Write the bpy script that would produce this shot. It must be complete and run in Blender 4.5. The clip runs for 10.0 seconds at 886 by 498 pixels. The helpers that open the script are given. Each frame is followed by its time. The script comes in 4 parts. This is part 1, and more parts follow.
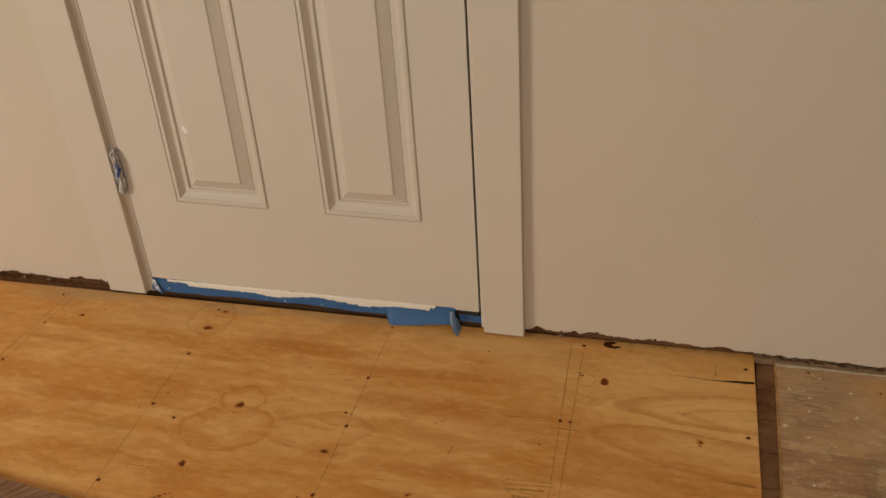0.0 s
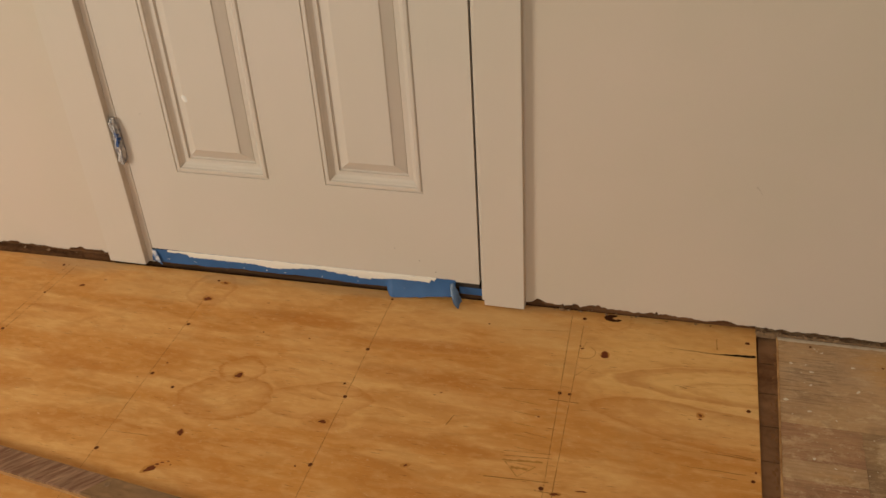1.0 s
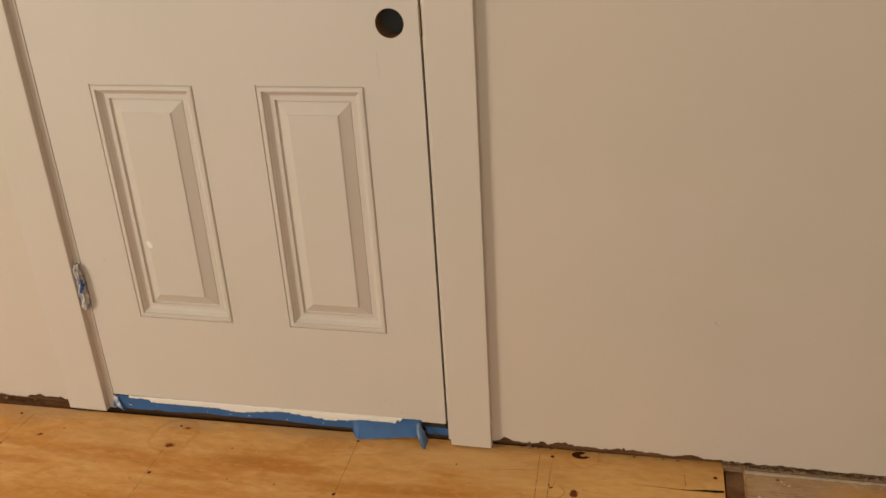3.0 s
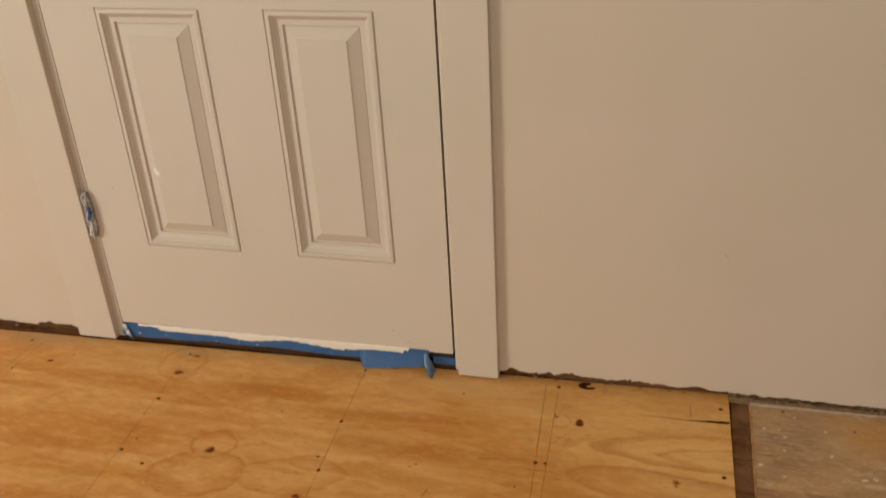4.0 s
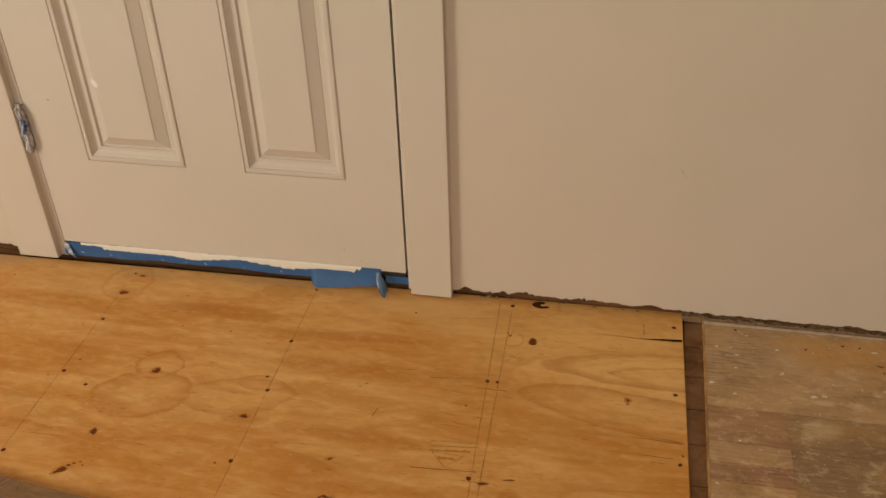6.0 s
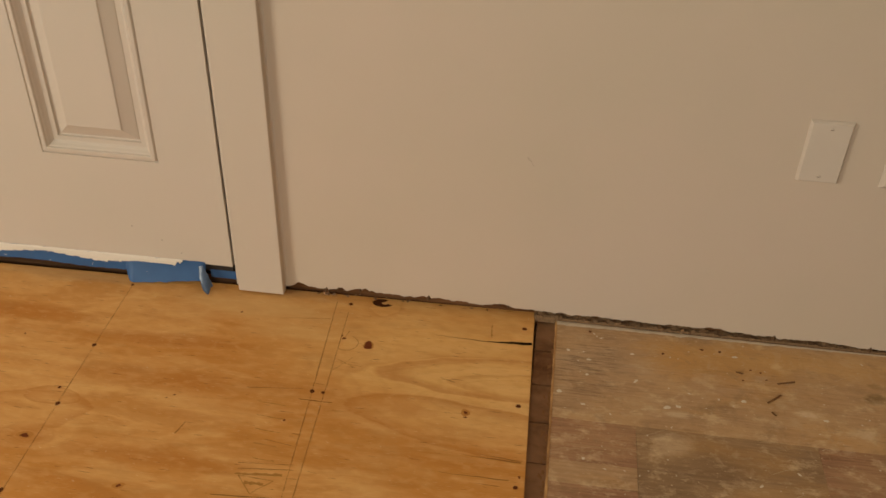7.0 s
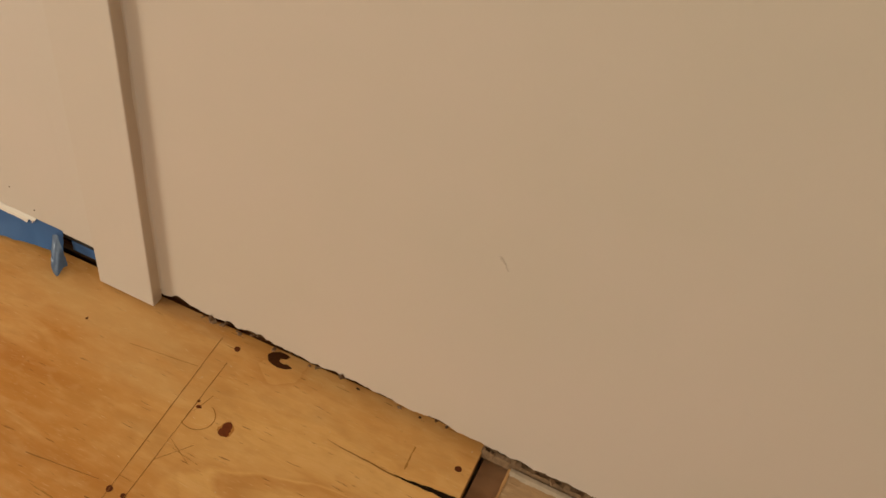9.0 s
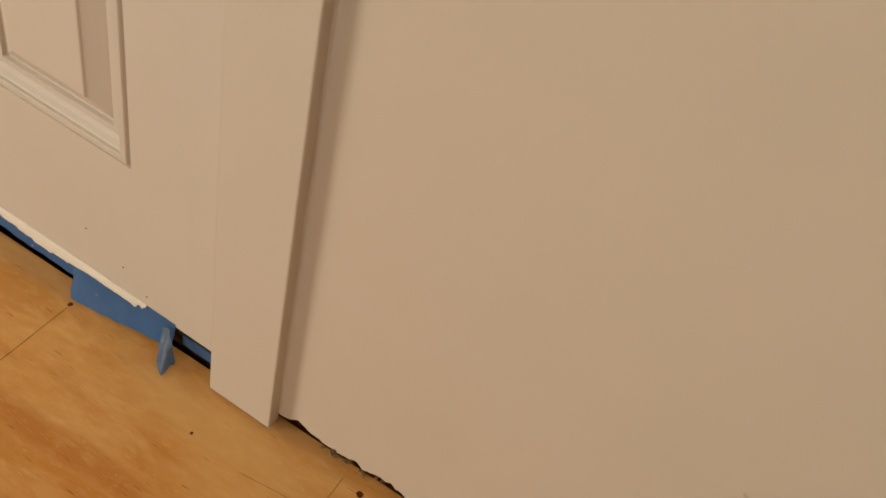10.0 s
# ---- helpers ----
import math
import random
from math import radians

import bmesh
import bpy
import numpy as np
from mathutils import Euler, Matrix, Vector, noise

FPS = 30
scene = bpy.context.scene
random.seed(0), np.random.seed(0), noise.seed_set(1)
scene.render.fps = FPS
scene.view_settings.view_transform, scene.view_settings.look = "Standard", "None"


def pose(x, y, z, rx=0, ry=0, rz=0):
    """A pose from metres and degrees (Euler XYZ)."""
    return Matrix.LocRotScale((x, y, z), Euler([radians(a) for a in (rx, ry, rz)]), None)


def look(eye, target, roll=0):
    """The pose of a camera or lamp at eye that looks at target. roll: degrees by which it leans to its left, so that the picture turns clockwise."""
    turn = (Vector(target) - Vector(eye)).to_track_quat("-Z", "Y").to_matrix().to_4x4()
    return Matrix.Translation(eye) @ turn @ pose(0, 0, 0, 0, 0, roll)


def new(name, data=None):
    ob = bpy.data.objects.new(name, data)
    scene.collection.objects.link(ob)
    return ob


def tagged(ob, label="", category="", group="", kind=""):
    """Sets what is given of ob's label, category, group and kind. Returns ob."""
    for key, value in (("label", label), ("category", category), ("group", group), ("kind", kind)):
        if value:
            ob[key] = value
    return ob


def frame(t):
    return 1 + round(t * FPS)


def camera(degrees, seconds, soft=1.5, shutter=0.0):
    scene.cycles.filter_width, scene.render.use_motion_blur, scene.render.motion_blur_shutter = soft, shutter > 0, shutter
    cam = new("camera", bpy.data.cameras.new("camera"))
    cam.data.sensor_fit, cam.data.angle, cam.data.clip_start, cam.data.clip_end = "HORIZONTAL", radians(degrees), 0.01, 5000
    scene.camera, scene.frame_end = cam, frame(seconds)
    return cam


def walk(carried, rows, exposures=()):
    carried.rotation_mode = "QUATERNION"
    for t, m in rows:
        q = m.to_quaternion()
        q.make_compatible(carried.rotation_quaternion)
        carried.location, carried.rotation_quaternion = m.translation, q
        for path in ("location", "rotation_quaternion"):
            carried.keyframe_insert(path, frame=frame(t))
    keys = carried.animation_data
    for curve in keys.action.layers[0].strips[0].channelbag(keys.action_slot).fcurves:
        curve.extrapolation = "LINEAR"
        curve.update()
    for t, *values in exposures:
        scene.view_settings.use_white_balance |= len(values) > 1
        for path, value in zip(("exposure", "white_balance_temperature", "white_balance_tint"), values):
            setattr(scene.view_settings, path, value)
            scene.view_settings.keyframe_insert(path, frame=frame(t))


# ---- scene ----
cam = camera(50.8, 10.0, shutter=0.15)
PATH = [
    (0, (0.403, -1.598, 1.252), (-0.091, 0.021, 0.187), -4.0),
    (0.5, (0.407, -1.598, 1.231), (-0.095, 0.003, 0.142), -3.8),
    (1, (0.413, -1.595, 1.228), (-0.09, -0.001, 0.129), -3.9),
    (1.5, (0.415, -1.575, 1.246), (-0.077, 0.069, 0.22), -3.7),
    (2, (0.405, -1.6, 1.261), (-0.052, 0.121, 0.351), -3.3),
    (2.5, (0.415, -1.598, 1.256), (-0.034, 0.137, 0.369), -3.5),
    (2.7, (0.416, -1.602, 1.258), (-0.031, 0.146, 0.396), -3.5),
    (3.8, (0.428, -1.596, 1.238), (-0.045, 0.136, 0.358), -3.6),
    (4, (0.415, -1.603, 1.231), (-0.044, 0.083, 0.258), -3.4),
    (4.5, (0.402, -1.598, 1.207), (-0.026, -0.006, 0.074), -3.2),
    (5, (0.412, -1.563, 1.207), (-0.026, 0.038, 0.091), -3.6),
    (5.2, (0.406, -1.562, 1.203), (-0.028, 0.044, 0.093), -3.6),
    (6.3, (0.445, -1.568, 1.182), (0.18, 0.069, 0.065), 0.5),
    (6.5, (0.464, -1.543, 1.166), (0.286, 0.108, 0.052), 2.1),
    (7, (0.555, -1.361, 1.116), (0.359, 0.254, -0.047), 1.7),
    (7.5, (0.605, -1.227, 1.084), (0.444, 0.295, -0.204), 1.3),
    (8, (0.575, -1.109, 1.053), (0.5, 0.417, -0.237), 7.1),
    (8.5, (0.594, -0.941, 1.03), (0.494, 0.572, -0.274), 11.4),
    (9, (0.663, -0.634, 1.01), (0.254, 0.687, -0.434), 10.7),
    (9.3, (0.649, -0.585, 1.028), (0.208, 0.703, -0.437), 13.3),
    (9.5, (0.613, -0.561, 1.016), (0.141, 0.736, -0.432), 13.7),
    (9.6, (0.565, -0.542, 1.009), (0.092, 0.759, -0.434), 13.8),
    (10, (0.4, -0.504, 0.958), (-0.06, 0.804, -0.483), 17.0),
]
walk(cam, [(t, look(eye, target, roll)) for t, eye, target, roll in PATH],
     exposures=[(0.0, -0.28, 6520, 10), (0.5, -0.28, 6600, 10), (1.0, -0.12, 6550, 10), (1.5, -0.08, 6500, 10), (2.5, -0.04, 6450, 10), (5.0, -0.04, 6550, 10), (6.5, -0.08, 6800, 10),
                (7.5, -0.05, 6800, 10), (8.5, 0.12, 6650, 10), (9.0, 0.10, 6800, 10), (10.0, 0.06, 6700, 10)])

# ---- light ----
world = bpy.data.worlds.new("world")
scene.world = world
world.use_nodes = True
wn = world.node_tree
sky = wn.nodes.new("ShaderNodeTexSky")
sky.sky_type, sky.sun_disc = "NISHITA", False
sky.sun_elevation, sky.sun_rotation = radians(35), radians(250)
wn.links.new(sky.outputs["Color"], wn.nodes["Background"].inputs["Color"])
wn.nodes["Background"].inputs["Strength"].default_value = 0.05


def area_lamp(name, m, width, height, watts, colour):
    """A rectangular area lamp set in an assumed, unseen opening."""
    data = bpy.data.lights.new(name, "AREA")
    data.shape, data.size, data.size_y = "RECTANGLE", width, height
    data.energy, data.color = watts, colour
    ob = new(name, data)
    ob.matrix_world = m
    return ob


ROOM = dict(west=-4.6, east=2.7, south=-3.3, top=2.44)
KEY_OPENING = dict(x0=-4.2, x1=-2.7, z0=1.0, z1=2.15)
FILL_OPENING = dict(x0=-0.5, x1=1.3, z0=0.85, z1=2.05)
# side follows the cast shadows; lamp and opening are assumed, out of view
area_lamp("window_light_key", look((-3.45, -3.28, 1.58), (0, 0, 0.6)), 1.5, 1.1, 110, (1.0, 0.985, 0.88))
# fill lamp added to lift the right part, no known source there
area_lamp("window_light_fill", look((0.4, -3.28, 1.45), (0.4, 0, 0.6)), 1.7, 1.1, 28.5, (1.0, 0.985, 0.88))



# ---- materials ----
class Nodes:
    """Small wrapper that builds a node material step by step."""

    def __init__(self, name):
        self.mat = bpy.data.materials.new(name)
        self.mat.use_nodes = True
        self.t = self.mat.node_tree
        self.b = self.t.nodes["Principled BSDF"]

    def put(self, socket, value):
        if isinstance(value, bpy.types.NodeSocket):
            self.t.links.new(value, socket)
        else:
            socket.default_value = value

    def add(self, kind, **inputs):
        n = self.t.nodes.new(kind)
        for k, v in inputs.items():
            self.put(n.inputs[k.replace("_", " ")], v)
        return n

    def place(self, scale=(1, 1, 1), shift=(0, 0, 0), local=False, turn=0.0):
        if local:
            src = self.add("ShaderNodeTexCoord").outputs["Object"]
        else:
            src = self.add("ShaderNodeNewGeometry").outputs["Position"]
        if turn:
            src = self.add("ShaderNodeMapping", Vector=src, Rotation=(0, 0, radians(turn))).outputs["Vector"]
        m = self.add("ShaderNodeMapping", Vector=src, Location=shift, Scale=scale)
        return m.outputs["Vector"]

    def noise(self, vec, scale, detail=3.0, rough=0.55, distort=0.0):
        return self.add("ShaderNodeTexNoise", Vector=vec, Scale=scale, Detail=detail, Roughness=rough, Distortion=distort).outputs["Fac"]

    def math(self, op, a, b=0.0, c=0.0):
        n = self.t.nodes.new("ShaderNodeMath")
        n.operation = op
        for s, v in zip(n.inputs, (a, b, c)):
            self.put(s, v)
        return n.outputs[0]

    def ramp(self, fac, *stops):
        n = self.add("ShaderNodeValToRGB", Fac=fac)
        e = n.color_ramp.elements
        while len(e) < len(stops):
            e.new(0.5)
        for el, (p, c) in zip(e, stops):
            el.position = p
            el.color = (*c, 1) if isinstance(c, tuple) else (c, c, c, 1)
        return n.outputs["Color"]

    def mix(self, fac, a, b, how="MIX"):
        n = self.t.nodes.new("ShaderNodeMix")
        n.data_type, n.blend_type = "RGBA", how
        for s, v in ((n.inputs[0], fac), (n.inputs[6], a), (n.inputs[7], b)):
            self.put(s, (*v, 1) if isinstance(v, tuple) and len(v) == 3 else v)
        return n.outputs[2]

    def bump(self, height, strength, distance=0.001):
        n = self.add("ShaderNodeBump", Height=height, Strength=strength, Distance=distance)
        self.put(self.b.inputs["Normal"], n.outputs["Normal"])

    def done(self, colour, rough=0.6, metal=0.0, spec=0.5):
        self.put(self.b.inputs["Base Color"], (*colour, 1) if isinstance(colour, tuple) else colour)
        self.put(self.b.inputs["Roughness"], rough)
        self.put(self.b.inputs["Metallic"], metal)
        self.put(self.b.inputs["Specular IOR Level"], spec)
        return self.mat


def paint(name, colour, rough, stipple, brush=(1, 1, 1), spec=0.4):
    n = Nodes(name)
    p = n.place()
    blotch = n.noise(p, 2.3, 3)
    fine = n.noise(n.place(brush), 420, 3)
    mid = n.noise(n.place(brush), 60, 4)
    c = n.mix(n.ramp(blotch, (0.35, 0.0), (0.65, 1.0)), tuple(v * k for v, k in zip(colour, (0.975, 0.985, 0.965))), tuple(min(1, v * k) for v, k in zip(colour, (1.025, 1.01, 1.015))))
    c = n.mix(n.ramp(mid, (0.62, 0.0), (0.8, 0.25)), c, tuple(v * 0.93 for v in colour))
    n.bump(n.math("ADD", n.math("MULTIPLY", fine, 0.5), mid), stipple, 0.0006)
    return n.done(c, n.math("MULTIPLY_ADD", mid, 0.15, rough), spec=spec)


M_WALL = paint("wall_paint", (0.577, 0.476, 0.378), 0.62, 0.35, spec=0.25)
M_TRIM = paint("trim_paint", (0.585, 0.493, 0.403), 0.5, 0.25, (1, 1, 0.06), spec=0.35)
M_DOOR = paint("door_paint", (0.588, 0.502, 0.418), 0.48, 0.2, (1, 1, 0.05), spec=0.35)
M_PLATE = paint("plate_plastic", (0.60, 0.515, 0.43), 0.38, 0.1)
M_CEIL = paint("ceiling_paint", (0.75, 0.72, 0.66), 0.8, 0.4)
M_GLOSS = paint("fresh_white_paint", (0.84, 0.80, 0.74), 0.25, 0.1)
M_WHITE = paint("white_paint", (0.76, 0.68, 0.58), 0.45, 0.5)


def stain(n, pos, x, y, rx, ry, ragged_by=0.5):
    """A soft-edged stain of its own shape, 1 in the middle and 0 outside."""
    v = n.add("ShaderNodeVectorMath", Vector=pos)
    v.operation = "SUBTRACT"
    v.inputs[1].default_value = (x, y, 0)
    k = n.t.nodes.new("ShaderNodeVectorMath")
    k.operation = "MULTIPLY"
    n.put(k.inputs[0], v.outputs[0])
    k.inputs[1].default_value = (1 / rx, 1 / ry, 0)
    d = n.t.nodes.new("ShaderNodeVectorMath")
    d.operation = "LENGTH"
    n.put(d.inputs[0], k.outputs[0])
    rough_by = n.noise(n.place((1.2 / rx, 1.2 / ry, 1), (x * 9, y * 7, 0)), 1.0, 5, 0.65)
    far = n.math("MULTIPLY_ADD", n.math("SUBTRACT", rough_by, 0.5), ragged_by * 4, d.outputs["Value"])
    return n.ramp(far, (0.35, 1.0), (1.0, 0.0))


# growth figure of the face veneer: kind, centre x and y, radii along and across, turn in degrees, depth of tone
FIGURE = (
    ("ring", -0.437, -0.320, 0.048, 0.046, 15, 0.55), ("rim", -0.433, -0.402, 0.104, 0.066, 14, 0.62), ("soft", -0.49, -0.445, 0.08, 0.03, -12, 0.45),
    ("rim", -0.25, -0.377, 0.115, 0.052, 10, 0.45), ("rim", -0.217, -0.336, 0.050, 0.023, 0, 0.55), ("soft", -0.22, -0.432, 0.055, 0.028, 0, 0.50),
    ("ring", -0.630, -0.072, 0.058, 0.062, 0, 0.40), ("soft", -0.622, -0.106, 0.045, 0.018, 0, 0.45), ("rim", -0.62, -0.605, 0.31, 0.105, 0, 0.42),
    ("rim", -0.24, -0.565, 0.27, 0.08, 2, 0.38), ("soft", -0.46, -0.546, 0.06, 0.032, 0, 0.50), ("soft", -0.38, -0.137, 0.17, 0.024, 0, 0.65),
    ("soft", -0.07, -0.172, 0.18, 0.020, 2, 0.60), ("soft", -0.05, -0.268, 0.20, 0.030, 0, 0.52), ("soft", 0.16, -0.255, 0.13, 0.014, 0, 0.30),
    ("soft", 0.00, -0.440, 0.18, 0.020, 0, 0.48), ("soft", 0.05, -0.552, 0.20, 0.022, 0, 0.48), ("soft", -0.80, -0.372, 0.15, 0.026, 0, 0.48),
    ("soft", -0.95, -0.206, 0.10, 0.014, 0, 0.50), ("soft", -0.64, -0.300, 0.14, 0.016, 0, 0.38), ("soft", -0.56, -0.205, 0.12, 0.012, 0, 0.30),
    ("halo", 0.600, -0.235, 0.350, 0.112, 0, 0.30), ("rim", 0.505, -0.303, 0.255, 0.056, -8, 0.62), ("ring", 0.610, -0.170, 0.318, 0.054, 4, 0.50),
    ("soft", 0.34, -0.268, 0.09, 0.022, -8, 0.35), ("ring", 0.600, -0.190, 0.170, 0.030, 2, 0.30),
    ("halo", 0.600, -0.560, 0.280, 0.085, 0, 0.42), ("soft", 0.282, -0.527, 0.022, 0.020, 0, 0.60), ("soft", -0.95, -0.45, 0.12, 0.03, 0, 0.45),
    ("soft", -1.15, -0.30, 0.14, 0.03, 0, 0.45), ("halo", 0.285, -0.012, 0.030, 0.030, 0, 0.35), ("soft", 0.42, -0.380, 0.12, 0.010, -3, 0.25),
    ("soft", -0.33, -0.62, 0.15, 0.02, 0, 0.40), ("rim", -0.85, -0.70, 0.24, 0.07, 0, 0.35), ("soft", 0.02, -0.345, 0.10, 0.012, 0, 0.30),
)
PROFILES = {
    "soft": ((0.45, 1.0), (0.8, 0.55), (1.0, 0.0)),
    "ring": ((0.74, 0.0), (0.90, 1.0), (0.96, 1.0), (1.0, 0.0)),
    "rim": ((0.45, 0.0), (0.78, 0.45), (0.93, 1.0), (0.98, 0.0)),
    "halo": ((0.49, 0.0), (0.505, 1.0), (0.56, 0.55), (0.72, 0.0)),
}


def figure(n, pos):
    """Tone of the drawn growth figure, over softly wandering positions."""
    wander = n.add("ShaderNodeTexNoise", Vector=n.place((8, 26, 1), (2, 4, 0)), Scale=1.0, Detail=4.0, Roughness=0.5).outputs["Color"]
    w = n.add("ShaderNodeVectorMath", Vector=wander)
    w.operation = "SUBTRACT"
    w.inputs[1].default_value = (0.5, 0.5, 0.5)
    k = n.t.nodes.new("ShaderNodeVectorMath")
    k.operation = "MULTIPLY_ADD"
    n.put(k.inputs[0], w.outputs[0])
    k.inputs[1].default_value = (0.055, 0.024, 0)
    n.put(k.inputs[2], pos)
    total = 0.0
    for kind, x, y, rx, ry, turn, depth in FIGURE:
        m = n.add("ShaderNodeMapping", Vector=k.outputs[0], Location=(x, y, 0), Rotation=(0, 0, radians(turn)), Scale=(rx, ry, 1000))
        m.vector_type = "TEXTURE"
        d = n.t.nodes.new("ShaderNodeVectorMath")
        d.operation = "LENGTH"
        n.put(d.inputs[0], m.outputs["Vector"])
        far = d.outputs["Value"] if kind != "halo" else n.math("MULTIPLY", d.outputs["Value"], 0.5)
        tone = n.math("MULTIPLY", n.ramp(far, *PROFILES[kind]), depth)
        total = n.math("MAXIMUM", total, tone)
    return total


def plywood():
    n = Nodes("plywood")
    warp = n.noise(n.place((2.0, 5.0, 1)), 1.0, 2)
    long = n.noise(n.place((0.7, 5.5, 1.0), (3.3, 1.7, 0)), 1.0, 2, 0.45, 0.3)
    field = n.math("MULTIPLY_ADD", long, 1.5, n.math("MULTIPLY", warp, 0.25))
    pos = n.add("ShaderNodeNewGeometry").outputs["Position"]
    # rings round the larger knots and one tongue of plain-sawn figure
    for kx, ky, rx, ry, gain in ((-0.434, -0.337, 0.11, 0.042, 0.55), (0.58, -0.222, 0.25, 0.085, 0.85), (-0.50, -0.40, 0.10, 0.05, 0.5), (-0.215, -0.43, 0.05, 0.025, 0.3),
                                 (-0.62, -0.11, 0.05, 0.03, 0.3), (-0.47, -0.5, 0.12, 0.04, -0.25), (-0.02, -0.56, 0.12, 0.04, 0.3), (-1.0, -0.42, 0.2, 0.06, 0.4)):
        v = n.add("ShaderNodeVectorMath", Vector=pos)
        v.operation = "SUBTRACT"
        v.inputs[1].default_value = (kx, ky, 0)
        s = n.t.nodes.new("ShaderNodeVectorMath")
        s.operation = "MULTIPLY"
        n.put(s.inputs[0], v.outputs[0])
        s.inputs[1].default_value = (1 / rx, 1 / ry, 0)
        d = n.t.nodes.new("ShaderNodeVectorMath")
        d.operation = "LENGTH"
        n.put(d.inputs[0], s.outputs[0])
        g = n.math("POWER", 2.718, n.math("MULTIPLY", n.math("POWER", d.outputs["Value"], 2.0), -1.0))
        field = n.math("MULTIPLY_ADD", g, gain, field)
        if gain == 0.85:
            tongue_mask = g
    # wide soft mask centred between the joist line and the cut end
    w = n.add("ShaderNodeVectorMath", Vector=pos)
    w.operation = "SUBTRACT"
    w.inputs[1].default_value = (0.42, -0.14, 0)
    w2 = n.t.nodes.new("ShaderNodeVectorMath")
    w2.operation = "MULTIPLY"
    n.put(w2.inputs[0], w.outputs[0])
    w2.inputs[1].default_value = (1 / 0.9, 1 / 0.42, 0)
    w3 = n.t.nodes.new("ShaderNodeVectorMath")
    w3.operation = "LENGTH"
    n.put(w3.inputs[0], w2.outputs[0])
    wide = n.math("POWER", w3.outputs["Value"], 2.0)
    ragged_edge = n.noise(n.place((10, 55, 1)), 1, 5, 0.68)
    phase = n.math("MULTIPLY_ADD", ragged_edge, 0.24, n.math("MULTIPLY", field, 3.6))
    ring = n.math("FRACT", phase)
    # each growth ring darkens slowly and ends sharply
    band = n.ramp(ring, (0.0, 0.0), (0.46, 0.05), (0.62, 0.5), (0.90, 1.0), (0.935, 0.0))
    fine_ring = n.ramp(n.math("FRACT", n.math("MULTIPLY", phase, 3.0)), (0.0, 0.0), (0.7, 0.1), (0.9, 1.0), (1.0, 0.0))
    fade = n.ramp(n.noise(n.place((2.2, 6.0, 1), (4, 7, 0)), 1.3, 3), (0.32, 0.3), (0.58, 1.0))
    pale_zone = n.ramp(n.math("DIVIDE", 0.1, n.math("ADD", 0.1, wide)), (0.3, 0.0), (0.8, 1.0))
    band = n.math("MULTIPLY", band, n.math("MULTIPLY", fade, n.math("MULTIPLY_ADD", pale_zone, -0.4, 1.0)))
    broad = n.noise(n.place((1.9, 8.5, 1), (8, 2, 0)), 1.0, 5, 0.55, 0.4)
    patch = n.noise(n.place((6, 17, 1), (2, 9, 0)), 1.0, 4, 0.58, 0.5)
    streak = n.noise(n.place((12, 420, 1)), 1.0, 4, 0.7)
    fleck = n.noise(n.place((60, 620, 1)), 1.0, 2)
    c = n.mix(n.ramp(broad, (0.42, 0.0), (0.58, 1.0)), (0.68, 0.350, 0.112), (0.60, 0.264, 0.062))
    c = n.mix(n.ramp(patch, (0.52, 0.0), (0.58, 0.40)), c, (0.50, 0.205, 0.04))
    c = n.mix(n.ramp(patch, (0.34, 0.34), (0.46, 0.0)), c, (0.75, 0.43, 0.165))
    # mix the tongue and the sheet's right part towards a paler tone
    c = n.mix(n.math("MULTIPLY", tongue_mask, 0.6), c, (0.76, 0.46, 0.185))
    c = n.mix(n.math("MULTIPLY", pale_zone, 0.80), c, (0.79, 0.475, 0.17))
    amber = n.noise(n.place((8, 34, 1), (5, 1, 0)), 1.0, 3, 0.55, 0.4)
    c = n.mix(n.ramp(amber, (0.53, 0.0), (0.64, 0.18)), c, (0.62, 0.28, 0.06))
    c = n.mix(n.ramp(amber, (0.36, 0.26), (0.47, 0.0)), c, (0.80, 0.50, 0.20))
    c = n.mix(n.math("MULTIPLY", band, 0.26), c, (0.51, 0.19, 0.032))
    c = n.mix(figure(n, pos), c, (0.47, 0.165, 0.024))
    c = n.mix(n.math("MULTIPLY", n.math("MULTIPLY", fine_ring, fade), 0.16), c, (0.40, 0.15, 0.025))
    c = n.mix(n.ramp(streak, (0.50, 0.0), (0.74, 0.18)), c, (0.47, 0.205, 0.045))
    c = n.mix(n.ramp(fleck, (0.63, 0.0), (0.74, 0.5)), c, (0.80, 0.53, 0.27))
    mottle = n.noise(n.place((34, 70, 1), (6, 2, 0)), 1.0, 2, 0.5, 0.3)
    c = n.mix(n.ramp(mottle, (0.50, 0.0), (0.72, 0.20)), c, (0.49, 0.20, 0.042))
    c = n.mix(n.ramp(mottle, (0.30, 0.20), (0.48, 0.0)), c, (0.79, 0.48, 0.20))
    dash = n.ramp(n.noise(n.place((26, 330, 1), (3, 3, 0)), 1.0, 2), (0.675, 0.0), (0.72, 0.75))
    c = n.mix(dash, c, (0.24, 0.09, 0.02))
    scrape = n.ramp(n.noise(n.place((55, 240, 1), (7, 1, 0), turn=25), 1.0, 2), (0.73, 0.0), (0.76, 0.6))
    c = n.mix(scrape, c, (0.82, 0.58, 0.33))
    # foot traffic grime and the greyer strip that the old trim once covered
    grime = n.ramp(n.noise(n.place((3, 6, 1), (1, 5, 0)), 1.6, 5, 0.65), (0.54, 0.0), (0.80, 0.36))
    c = n.mix(grime, c, (0.38, 0.20, 0.065))
    y = n.add("ShaderNodeSeparateXYZ", Vector=pos).outputs["Y"]
